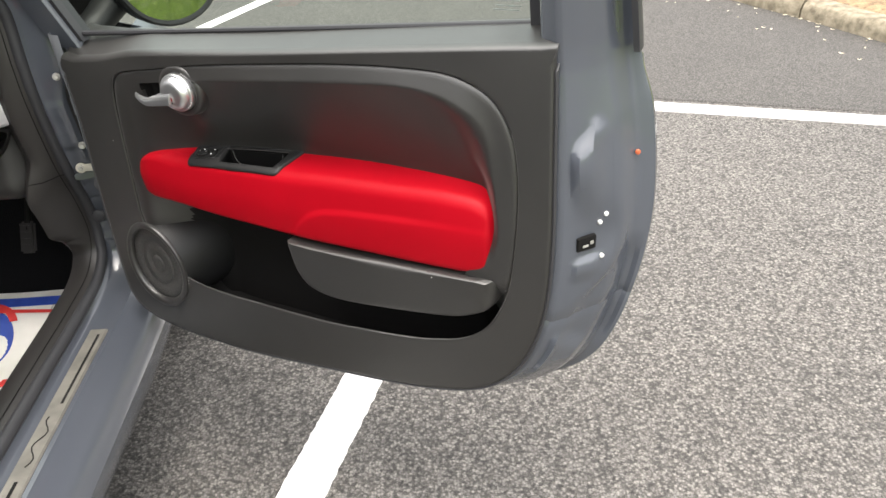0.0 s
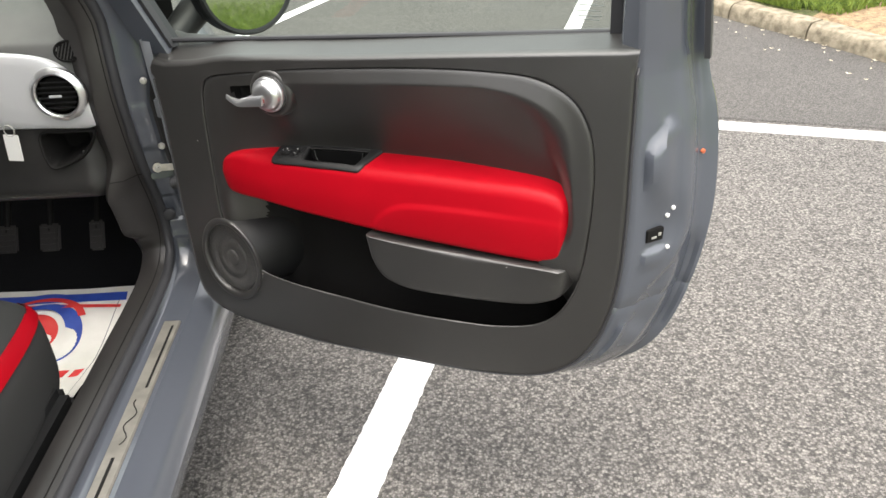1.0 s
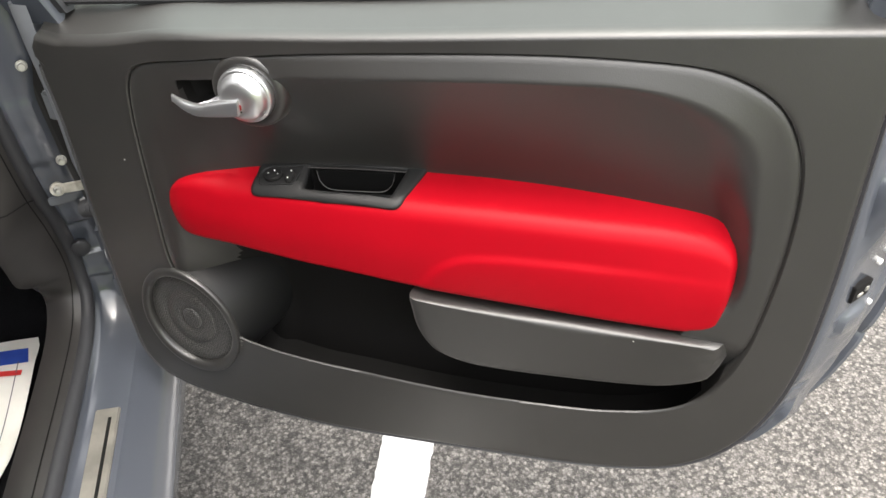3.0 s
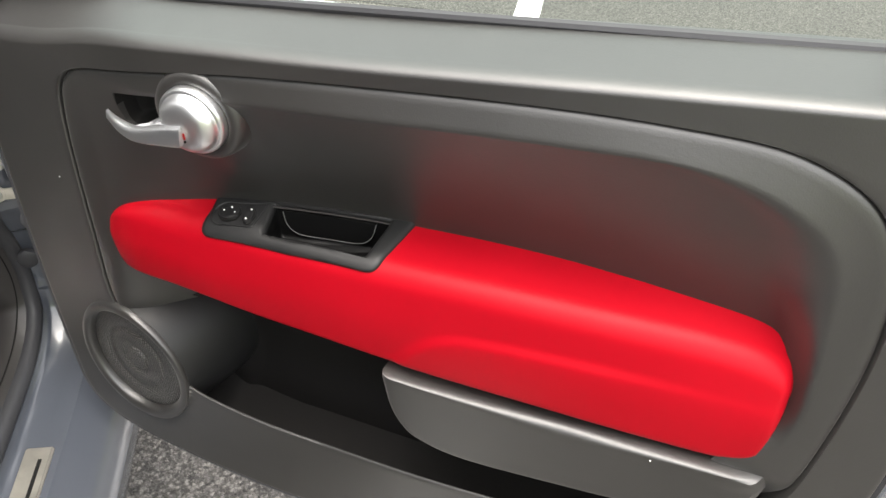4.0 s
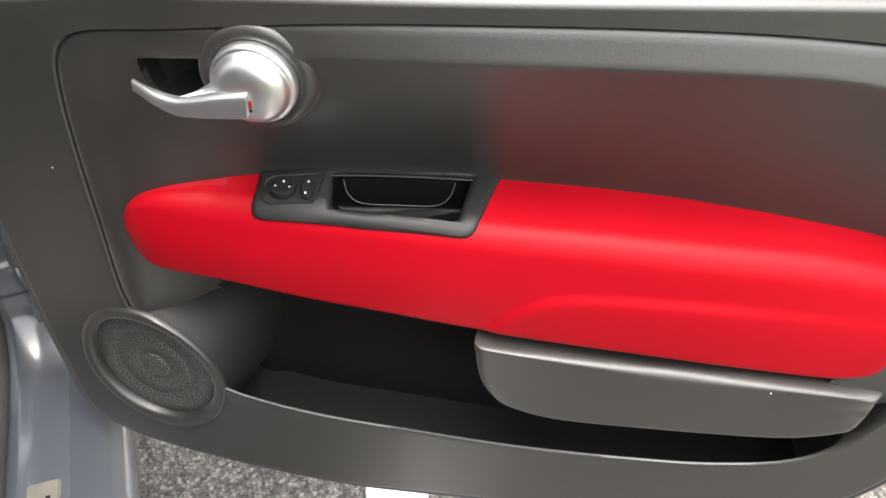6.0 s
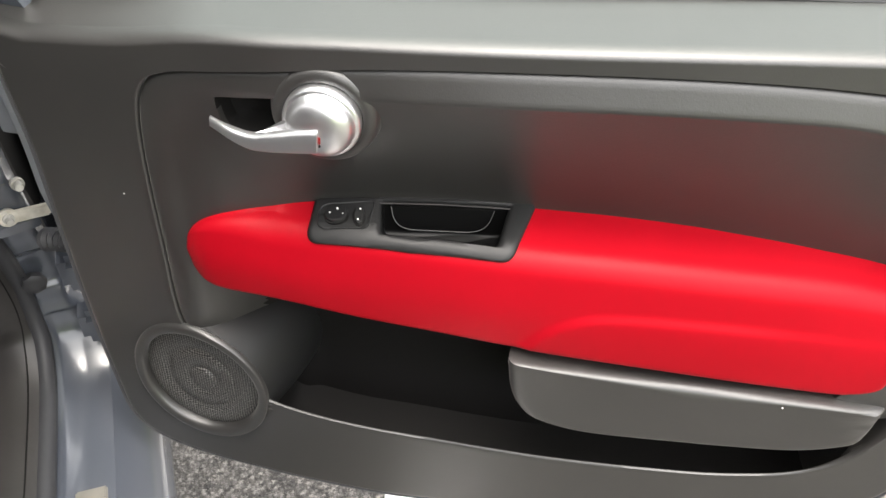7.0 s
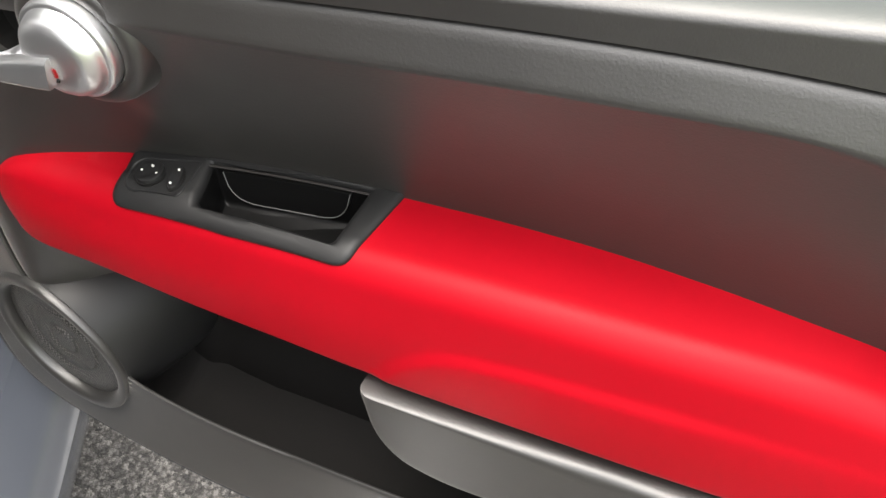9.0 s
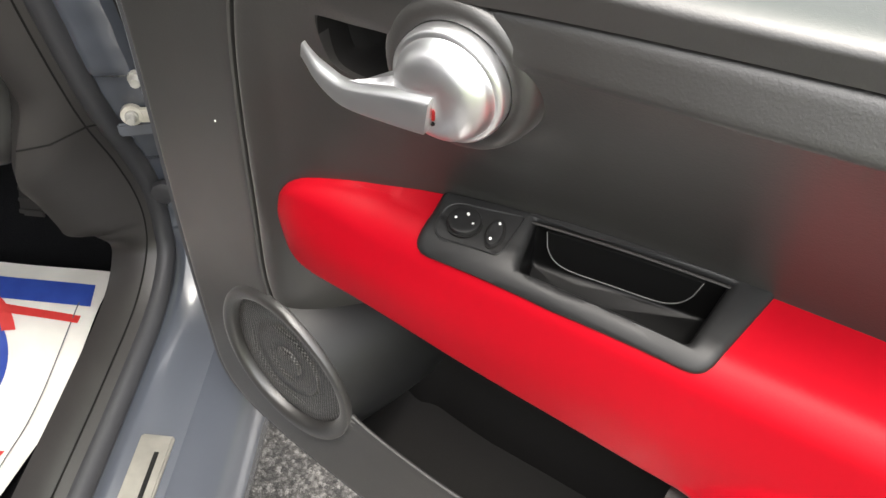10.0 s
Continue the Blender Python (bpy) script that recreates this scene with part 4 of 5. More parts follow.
_rows += [raised(inset(SEAM, MID, -0.0015), -0.0004), raised(SEAM, -0.002), [at(p.x, -0.012 + 0.0085 * k, p.y - 0.0015 * k) for p, k in zip(inset(SEAM, MID, 0.001), LOW)], [at(p.x, -0.05 + 0.044 * k, p.y - 0.07 * k) for p, k in zip(inset(SEAM, MID, 0.001), LOW)]]
loft(bm, lowered(_rows))
lining = part("lining", bm, PLASTIC, door, "black grained plastic door lining")

# insert: band under the seam, a fold, then a dish that leans in down to the armrest; deep open pocket along the bottom
FOLDZ = table([(0.16, 0.915), (0.22, 0.92), (0.27, 0.926), (0.364, 0.935), (0.46, 0.944), (0.55, 0.951), (0.635, 0.9555), (0.689, 0.9495), (0.728, 0.9356), (0.758, 0.9144), (0.772, 0.89), (0.785, 0.84)])
FOLDU = table([(0.6, 0.75), (0.64, 0.768), (0.68, 0.782), (0.74, 0.791), (0.79, 0.786), (0.84, 0.779), (0.878, 0.774), (0.914, 0.758), (0.936, 0.728), (0.95, 0.689), (0.956, 0.635)])


SEAMZ = table([(0.05, 0.897), (0.148, 0.931), (0.271, 0.951), (0.44, 0.969), (0.56, 0.9785), (0.645, 0.981), (0.702, 0.979), (0.745, 0.967), (0.776, 0.948), (0.797, 0.92)])


def hollow(u, z):
    """How far the insert lies behind the lining at a place of the door."""
    band = min(max((SEAMZ(u) - z) / max(SEAMZ(u) - FOLDZ(u), 0.008), 0.0), 1.0)
    brim = -0.002 - swept_back(u, z) + 0.007 * band * smooth01(0.14, 0.4, u) * smooth01(0.72, 0.9, z) * smooth01(0.8, 0.72, u)
    fall = min(max((FOLDZ(u) - z) / max(FOLDZ(u) - 0.79, 0.02), 0.0), 1.0)
    top = 1 - (1 - fall) ** 1.3
    side = smooth01(0.0, 0.05 - 0.018 * smooth01(0.86, 0.8, z), FOLDU(z) - u)
    dished = brim + (min(BACK(u), brim) - brim) * (top * side ** 0.7) * smooth01(0.05, 0.085, u)
    pocket = brim - 0.108 * smooth01(0.068, 0.19, u) * smooth01(0.0, 0.018, FOLDU(z) - 0.004 - 0.034 * smooth01(0.595, 0.635, z) - u)
    away = math.hypot(u - 0.2205, z - 0.9015)
    mound = -0.03 - 0.053 * smooth01(0.045, 0.13, away)
    gap = dished - mound
    dished += smooth01(-0.02, 0.02, u - 0.2205) * (math.log(1 + math.exp(-gap / 0.006)) * 0.006)
    k = smooth01(0.745, 0.69, z)
    return dished * (1 - k) + pocket * k


bm = bmesh.new()
_low = [p - Vector((0, 0.09 * k)) for p, k in zip(SEAM, LOW)]
_rows = []
for front, down in ((0.014, 0.055), (0.014, 0.09), (0.03, 0.096), (0.08, 0.097)):
    _rows.append([at(p.x, sunk(p, -0.03 * (1 - k) - front * k - swept_back(p.x, p.y)), p.y - down * k) for p, k in zip(SEAM, LOW)])
CREASE = polar(spline([(0.088, 0.66), (0.08, 0.76), (0.082, 0.84), (0.105, 0.885), (0.16, 0.9145), (0.22, 0.9195), (0.27, 0.9255), (0.364, 0.9345), (0.46, 0.9435), (0.55, 0.9505), (0.635, 0.955), (0.689, 0.949), (0.728, 0.9352), (0.758, 0.9138), (0.772, 0.889), (0.778, 0.84), (0.787, 0.78), (0.787, 0.71), (0.778, 0.67),
                       (0.76, 0.632), (0.7, 0.585), (0.617, 0.562), (0.472, 0.555), (0.318, 0.56), (0.16, 0.575), (0.11, 0.6)], 8, True), MID, COUNT)
_steps = [(w, 0.0, d) for w, d in ((0.02, 0.006), (0.04, 0.0025), (0.09, 0.001))] + [(w, 0.0, 0.0) for w in (0.2, 0.35, 0.5, 0.65, 0.8, 0.92, 1.0)] + [(1.0, v, 0.0) for v in [0.008, 0.018, 0.03] + [0.045 + 0.9 * (k / 60) for k in range(61)]]
for w, v, drop in _steps:
    row = []
    for p, c, k in zip(_low, CREASE, LOW):
        q = p.lerp(c, w).lerp(Vector(MID), v)
        rel = hollow(q.x, q.y)
        row.append(at(q.x, sunk(q, (rel - drop) * (1 - k) + min(rel, -0.112) * k), q.y))
    _rows.append(row)
loft(bm, _rows, True, False, True)
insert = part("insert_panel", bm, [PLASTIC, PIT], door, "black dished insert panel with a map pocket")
# pocket walls are the same plastic, blackened to stand for their shade
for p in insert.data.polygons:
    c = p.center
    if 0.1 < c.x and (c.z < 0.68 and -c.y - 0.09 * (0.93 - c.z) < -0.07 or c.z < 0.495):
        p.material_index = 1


def carve(ob, bm):
    """Cuts the closed shape out of a mesh."""
    bmesh.ops.recalc_face_normals(bm, faces=bm.faces)
    me = bpy.data.meshes.new("cutter")
    bm.to_mesh(me)
    bm.free()
    c = new("cutter", me)
    c.matrix_world = ob.matrix_world if ob.parent is None else Matrix()
    keep, ob.parent = ob.parent, None
    mod = ob.modifiers.new("cut", "BOOLEAN")
    mod.object, mod.operation, mod.solver = c, "DIFFERENCE", "EXACT"
    bpy.context.view_layer.update()
    done = bpy.data.meshes.new_from_object(ob.evaluated_get(bpy.context.evaluated_depsgraph_get()))
    ob.modifiers.clear()
    ob.data = done
    done.set_sharp_from_angle(angle=radians(38))
    ob.parent = keep
    bpy.data.objects.remove(c)
    bpy.data.meshes.remove(me)


# finger hollow behind the release lever
bm = bmesh.new()
_h = polar(spline([(0.126, 0.9005), (0.13, 0.904), (0.15, 0.9075), (0.185, 0.912), (0.208, 0.9), (0.207, 0.869), (0.167, 0.867), (0.138, 0.869), (0.129, 0.881)], 5, True), (0.167, 0.888), 60)
loft(bm, [raised(inset(_h, (0.167, 0.888), d), rel) for d, rel in ((0, 0.03), (0, -0.012), (0.001, -0.02), (0.004, -0.034), (0.012, -0.04))], True, True, True)
carve(insert, bm)
# inner faces of the finger hollow: shade put in as black
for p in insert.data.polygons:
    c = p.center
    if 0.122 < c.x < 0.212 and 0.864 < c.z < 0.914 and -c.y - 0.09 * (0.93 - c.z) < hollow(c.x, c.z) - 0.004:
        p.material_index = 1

# ---- armrest ----
TOPZ = table([(0.074, 0.726), (0.08, 0.744), (0.09, 0.758), (0.106, 0.768), (0.13, 0.7745), (0.16, 0.778), (0.2, 0.781), (0.3, 0.786), (0.41, 0.789), (0.5, 0.793), (0.6, 0.796), (0.69, 0.799), (0.72, 0.798), (0.745, 0.7955), (0.763, 0.79), (0.775, 0.78), (0.783, 0.762)])
BOTZ = table([(0.074, 0.716), (0.082, 0.7), (0.095, 0.688), (0.115, 0.684), (0.16, 0.681), (0.25, 0.672), (0.33, 0.668), (0.41, 0.664), (0.6, 0.661), (0.72, 0.66), (0.752, 0.664), (0.771, 0.675), (0.783, 0.698)])
ARCHZ = table([(0.405, 0.655), (0.416, 0.672), (0.432, 0.699), (0.457, 0.722), (0.488, 0.734), (0.58, 0.742), (0.7, 0.746), (0.8, 0.746)])
U0, U1 = 0.074, 0.783


def front(u):
    """How far the armrest's face stands out."""
    e0 = 1 - (max(0, (U0 + 0.05 - u) / 0.05)) ** 2.4
    e1 = 1 - (max(0, (u - U1 + 0.015) / 0.015)) ** 2.2
    e = max(e0, 0.0) ** 0.42 * max(e1, 0.0) ** 0.45
    base = -0.002 - 0.006 * smooth01(0.5, 0.1, u)
    low = BACK(u) - 0.012
    return low + (base - low) * e


def section(u, extra=0.0):
    """The armrest's profile at u, from the back of its top to the back of its underside."""
    f, zt, zb, back = front(u), TOPZ(u), BOTZ(u), BACK(u)
    h = zt - zb
    r1 = min(0.026, h * 0.4, max((f - back) * 0.9, 0.002))
    r2 = min(0.012, h * 0.3, max(f - back + 0.014, 0.002) * 0.6)
    drop = 0.006 * smooth01(0.1, 0.2, u)
    pts = [(back - 0.014, zt), (min(back, f - r1 - 0.001), zt)]
    for k in range(9):
        a = math.pi / 2 * k / 8
        pts.append((f - r1 + r1 * math.sin(a), zt - drop - r1 * 0.9 + r1 * 0.9 * math.cos(a)))
    z1, z2 = zt - drop - r1 * 0.9, zb + r2
    for k in range(1, 28):
        z = z1 + (z2 - z1) * k / 28
        push = 0.0038 * smooth01(0.0, 0.011, ARCHZ(u) - z) * smooth01(0.41, 0.43, u) * (1 - 0.75 * smooth01(0.6, 0.74, u))
        swell = 0.003 * math.sin(math.pi * k / 28)
        pts.append((f + push + swell, z))
    push = 0.0038 * smooth01(0.41, 0.43, u) * (1 - 0.75 * smooth01(0.6, 0.74, u))
    for k in range(7):
        a = math.pi / 2 * k / 6
        pts.append((f + push * (1 - k / 6) - r2 + r2 * math.cos(a), z2 - r2 * math.sin(a)))
    pts.append((-0.085, zb + 0.004))
    return pts


def along(u, d, lift=0.0):
    """The point d metres along the profile from its back top edge, lifted off the surface."""
    pts = section(u)[1:]
    run = 0.0
    for a, b in zip(pts, pts[1:]):
        s = math.hypot(b[0] - a[0], b[1] - a[1])
        if run + s >= d or b is pts[-1]:
            t = (d - run) / s if s else 0
            n = (-(b[1] - a[1]) / s, (b[0] - a[0]) / s)
            return at(u, a[0] + (b[0] - a[0]) * t + n[0] * lift, a[1] + (b[1] - a[1]) * t + n[1] * lift)
        run += s


us = sorted(set([U0 + 0.09 * (k / 24) ** 2 for k in range(25)] + list(np.linspace(U0 + 0.09, U1 - 0.04, 120)) + [U1 - 0.04 * (1 - k / 16) ** 2 * 1.0 for k in range(17)]))
bm = bmesh.new()
rows = [[at(u, r, z) for r, z in section(u)] for u in us]
vs = loft(bm, rows, closed=False)
# opening under the grip cup
gone = []
for f in bm.faces:
    c = f.calc_center_median()
    rel = -c.y - 0.09 * (0.93 - c.z)
    deep = 0.262 < c.x < 0.389 and c.z > TOPZ(c.x) - 0.02 and rel < front(c.x) - 0.009
    if deep or 0.203 < c.x < 0.408 and c.z > TOPZ(c.x) - 0.006 and rel < BACK(c.x) + 0.014:
        gone.append(f)
bmesh.ops.delete(bm, geom=gone, context="FACES")
armrest = part("armrest", bm, RED, door, "red soft vinyl armrest")

# ---- switch panel and grip cup on the armrest ----
def fillet(corners, steps=7):
    """A closed outline from (x, y, radius) corners."""
    out, n = [], len(corners)
    for i in range(n):
        p = Vector(corners[i][:2])
        a = (Vector(corners[i - 1][:2]) - p).normalized()
        b = (Vector(corners[(i + 1) % n][:2]) - p).normalized()
        r = corners[i][2]
        reach = r / math.tan(math.acos(max(-1, min(1, a.dot(b)))) / 2)
        s, e = p + a * reach, p + b * reach
        for k in range(steps + 1):
            t = k / steps
            out.append(s * (1 - t) ** 2 + p * 2 * t * (1 - t) + e * t * t)
    return out


def even(outline, step=0.0015):
    out = []
    for a, b in zip(outline, outline[1:] + outline[:1]):
        n = max(1, int((b - a).length / step))
        out += [a.lerp(b, k / n) for k in range(n)]
    return out


PANEL = polar(even(fillet([(0.2, -0.001, 0.001), (0.412, -0.001, 0.001), (0.3935, 0.066, 0.013), (0.3, 0.0585, 0.05), (0.2, 0.0435, 0.014)])), (0.3, 0.028), 360)
CUP = polar(even(fillet([(0.264, 0.003, 0.002), (0.386, 0.003, 0.002), (0.379, 0.0525, 0.006), (0.27, 0.0405, 0.007)])), (0.3, 0.028), 360)


def onto(ring, lift):
    return [along(p.x, max(p.y, 0.0), lift) for p in ring]


CM = (0.3, 0.028)
bm = bmesh.new()
_o = [onto(PANEL, -0.002), onto(PANEL, 0.001), onto(inset(PANEL, CM, 0.0012), 0.0027), onto(inset(PANEL, CM, 0.003), 0.0038), onto(inset(PANEL, CM, 0.006), 0.0042)]
_mid = [onto([p.lerp(q, 0.5) for p, q in zip(inset(PANEL, CM, 0.006), inset(CUP, CM, -0.006))], 0.0042)]
_lip = [onto(inset(CUP, CM, -0.006), 0.0042), onto(inset(CUP, CM, -0.0035), 0.0036), onto(inset(CUP, CM, -0.0016), 0.0022), onto(inset(CUP, CM, -0.0004), 0.0), onto(CUP, -0.003)]
_deep = [[v + Vector((0, 0.0, -d)) for v in onto(inset(CUP, CM, i), -0.003)] for i, d in ((0.001, 0.008), (0.0016, 0.018), (0.0022, 0.027), (0.0032, 0.031), (0.005, 0.033), (0.009, 0.034))]
loft(bm, _o + _mid + _lip + _deep, True, False, True)
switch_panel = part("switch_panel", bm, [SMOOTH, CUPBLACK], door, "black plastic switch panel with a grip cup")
# faces below the cup's lip take a deeper black than the panel
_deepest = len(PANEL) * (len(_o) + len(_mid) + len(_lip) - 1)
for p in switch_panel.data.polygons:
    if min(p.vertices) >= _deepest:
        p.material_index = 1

# flap at the cup's back; paler tubes draw highlights on its edge and rim above
bm = bmesh.new()
_line, _flap = [], []
for t in np.linspace(0, 1, 41):
    u = 0.2735 + 0.099 * t
    edge = 0.0275 * (1 - abs(2 * t - 1) ** 6) ** 0.6
    _line.append(at(u, BACK(u) + 0.0072, TOPZ(u) - 0.0025 - edge))
    _flap.append([at(u, BACK(u) + r, TOPZ(u) - 0.0025 - d) for r, d in ((0.002, 0.0), (0.0068, 0.0), (0.0068, edge * 0.5), (0.0068, edge), (0.002, edge))])
loft(bm, _flap, False)
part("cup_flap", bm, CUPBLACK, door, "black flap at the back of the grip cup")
bm = bmesh.new()
tube(bm, _line, 0.0004, 6)
part("flap_edge_highlight", bm, DASH, door, "thin pale line for the highlight on the cup flap's edge")
bm = bmesh.new()
tube(bm, [at(u, BACK(u) + 0.006, TOPZ(u) + 0.0008) for u in np.linspace(0.262, 0.388, 20)], 0.0009, 6)
part("cup_rim", bm, TRIM, door)

# mirror knob and rocker
def on_panel(u, d, lift):
    p = along(u, d, lift)
    t = along(u + 0.002, d, lift) - p
    s = along(u, d + 0.002, lift) - p
    n = t.cross(s).normalized()
    if n.z < 0:
        n = -n
    x = t.normalized()
    y = n.cross(x)
    return Matrix(((x.x, y.x, n.x, p.x), (x.y, y.y, n.y, p.y), (x.z, y.z, n.z, p.z), (0, 0, 0, 1)))


PLATE = polar(even(fillet([(0.2045, 0.0055, 0.012), (0.2585, 0.0045, 0.004), (0.2565, 0.0365, 0.005), (0.2085, 0.0335, 0.013)])), (0.232, 0.02), 160)
bm = bmesh.new()
loft(bm, [onto(inset(PLATE, (0.232, 0.02), d), h) for d, h in ((0.0, 0.0035), (0.0, 0.0046), (0.0006, 0.0051), (0.0012, 0.0049), (0.0016, 0.0044), (0.004, 0.0044))], True, False, True)
part("switch_plate", bm, SMOOTH, door)
KNOB, ROCK = (0.2245, 0.0205), (0.2462, 0.0225)
for (u, d), r, sx, sy in ((KNOB, 0.0122, 1.0, 1.0), (ROCK, 0.0104, 0.62, 1.12)):
    bm = bmesh.new()
    turned(bm, [(r, 0.0), (r, 0.0011), (r - 0.003, 0.0012)], on_panel(u, d, 0.0042), 40, sx, sy)
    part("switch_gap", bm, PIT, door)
bm = bmesh.new()
turned(bm, [(0.011, -0.001), (0.011, 0.0022), (0.0106, 0.0034), (0.0092, 0.004), (0.006, 0.0034), (0.003, 0.0031)], on_panel(*KNOB, 0.0048), 40)
part("mirror_knob", bm, SMOOTH, door, "round black mirror switch with white marks")
bm = bmesh.new()
turned(bm, [(0.0092, -0.001), (0.0092, 0.0018), (0.0085, 0.0029), (0.006, 0.0032), (0.003, 0.0026)], on_panel(*ROCK, 0.0048), 32, 0.56, 1.12)
part("rocker_switch", bm, SMOOTH, door, "small black rocker switch with white marks")
for (u, d), du, dd in ((KNOB, -0.0062, 0.0), (KNOB, 0.0062, 0.0), (KNOB, 0.0, -0.0062), (KNOB, 0.0, 0.0062), (ROCK, 0.0, -0.0062), (ROCK, 0.0, 0.0062)):
    bm = bmesh.new()
    turned(bm, [(0.0009, -0.0015), (0.0009, 0.0002), (0.0005, 0.0003)], on_panel(u + du, d + dd, 0.0084), 10)
    part("switch_mark", bm, WHITEP, door)

# ---- pocket bin under the armrest ----
BM = (0.6, 0.62)
BIN = polar(spline([(0.408, 0.662), (0.41, 0.64), (0.416, 0.612), (0.428, 0.588), (0.448, 0.571), (0.5, 0.56), (0.609, 0.564), (0.708, 0.577), (0.75, 0.589), (0.784, 0.609), (0.799, 0.634), (0.801, 0.647), (0.794, 0.656), (0.78, 0.659), (0.762, 0.659), (0.72, 0.658), (0.6, 0.656), (0.5, 0.656), (0.43, 0.658)], 8, True), BM, 200)
bm = bmesh.new()
def bin_rel(u, rel):
    k = smooth01(0.814, 0.772, u)
    return (rel if rel < 0 else rel * k) - 0.03 * (1 - k)


loft(bm, [[at(p.x, bin_rel(p.x, rel) - 0.06 * (0.66 - p.y), p.y) for p in inset(BIN, BM, d)] for d, rel in ((0.012, -0.075), (0.006, -0.03), (0.001, -0.006), (0.0004, 0.0005), (0.0014, 0.0042), (0.0036, 0.0068), (0.007, 0.0084), (0.012, 0.009), (0.02, 0.009))] + [[at(q.x, bin_rel(q.x, 0.009) - 0.06 * (0.66 - q.y), q.y) for q in [p.lerp(Vector(BM), w) for p in inset(BIN, BM, 0.02)]] for w in (0.12, 0.25, 0.4, 0.55, 0.7, 0.85)], True, True, True)
part("pocket_bin", bm, PLASTIC, door, "dark grey plastic pocket front")

# ---- speaker ----
def oval(c, rx, rz, n=72):
    return [Vector((c[0] + rx * math.cos(2 * math.pi * k / n), c[1] + rz * math.sin(2 * math.pi * k / n))) for k in range(n)]


def seated(ring, rel):
    """A ring on the lining as it lies back round the speaker."""
    return [at(p.x, rel - swept_back(p.x, p.y), p.y) for p in ring]


bm = bmesh.new()
loft(bm, [seated(oval(SC, SRX * k, SRZ * k), rel) for k, rel in ((1.0, -0.004), (1.025, -0.002), (1.025, 0.0025), (1.01, 0.0046), (0.98, 0.0056), (0.93, 0.0056), (0.89, 0.004), (0.868, 0.001), (0.86, -0.006), (0.86, -0.012))])
part("speaker_rim", bm, PLASTIC, door, "oval black plastic speaker surround")
bm = bmesh.new()
loft(bm, [seated(oval((SC[0] + dx, SC[1] + dz), SRX * k, SRZ * k), rel) for k, dx, dz, rel in ((0.95, 0, 0, 0.0), (1.0, 0.002, 0.0, -0.002), (1.0, 0.008, 0.001, -0.015), (1.0, 0.016, 0.002, -0.035), (1.0, 0.024, 0.003, -0.055), (1.0, 0.031, 0.004, -0.075), (0.99, 0.038, 0.005, -0.095), (0.98, 0.044, 0.005, -0.12))])
part("speaker_pod", bm, SMOOTH, door)
MESHED = material("speaker_mesh", (0.012, 0.012, 0.012), 0.5)
_n = MESHED.node_tree
_t = _n.nodes.new("ShaderNodeTexCoord")
_vo = _n.nodes.new("ShaderNodeTexVoronoi")
_vo.inputs["Scale"].default_value, _vo.inputs["Randomness"].default_value = 330, 0.15
_vo.voronoi_dimensions = "2D"
_sx, _cx = _n.nodes.new("ShaderNodeSeparateXYZ"), _n.nodes.new("ShaderNodeCombineXYZ")
_n.links.new(_t.outputs["Object"], _sx.inputs["Vector"])
_n.links.new(_sx.outputs["X"], _cx.inputs["X"])
_n.links.new(_sx.outputs["Z"], _cx.inputs["Y"])
_n.links.new(_cx.outputs["Vector"], _vo.inputs["Vector"])
_rp = _n.nodes.new("ShaderNodeValToRGB")
_rp.color_ramp.elements[0].position, _rp.color_ramp.elements[0].color = 0.42, (0.003, 0.003, 0.003, 1)
_rp.color_ramp.elements[1].position, _rp.color_ramp.elements[1].color = 0.5, (0.14, 0.135, 0.13, 1)
_n.links.new(_vo.outputs["Distance"], _rp.inputs["Fac"])
_n.links.new(_rp.outputs["Color"], _n.nodes["Principled BSDF"].inputs["Base Color"])
bm = bmesh.new()
loft(bm, [seated(oval(SC, SRX * k, SRZ * k), rel) for k, rel in ((0.87, -0.006), (0.8, -0.0035), (0.62, -0.003), (0.585, -0.0045), (0.5, -0.0045), (0.47, -0.0025), (0.3, -0.002), (0.27, -0.0035), (0.2, -0.0035), (0.17, -0.001), (0.08, -0.0004))], True, False, True)
part("speaker_grille", bm, MESHED, door, "fine black mesh speaker grille")

# ---- release handle ----
HC = (0.2205, 0.9015)
_hm = Matrix(((1, 0, 0, HC[0]), (0, 0, -1, 0.0), (0, 1, 0, HC[1]), (0, 0, 0, 1)))
bm = bmesh.new()
turned(bm, [(0.0325, 0.0), (0.0327, 0.006), (0.0322, 0.0088), (0.0308, 0.0102), (0.0288, 0.0106), (0.0284, 0.0112), (0.0278, 0.0135), (0.0262, 0.0172), (0.0232, 0.0204), (0.0188, 0.0226), (0.012, 0.0242), (0.005, 0.0247)], _hm, 64)
part("release_handle", bm, SATIN, door, "round satin chrome handle boss")
bm = bmesh.new()
turned(bm, [(0.0328, -0.004), (0.0331, 0.0008), (0.034, 0.0014), (0.038, 0.0012), (0.042, -0.0002), (0.0442, -0.003), (0.0458, -0.0075), (0.047, -0.014), (0.0482, -0.022), (0.0496, -0.032), (0.0512, -0.045), (0.053, -0.06)], _hm, 64)
part("handle_collar", bm, PLASTIC, door, "raised black collar round the handle")
bm = bmesh.new()
rows = []
_lz = table([(0.0, 0.8855), (0.12, 0.8855), (0.2, 0.885), (0.4, 0.8835), (0.55, 0.886), (0.75, 0.8905), (1.0, 0.8955)])
_lr = table([(0.0, 0.001), (0.1, 0.007), (0.2, 0.012), (0.4, 0.018), (0.6, 0.021), (1.0, 0.024)])
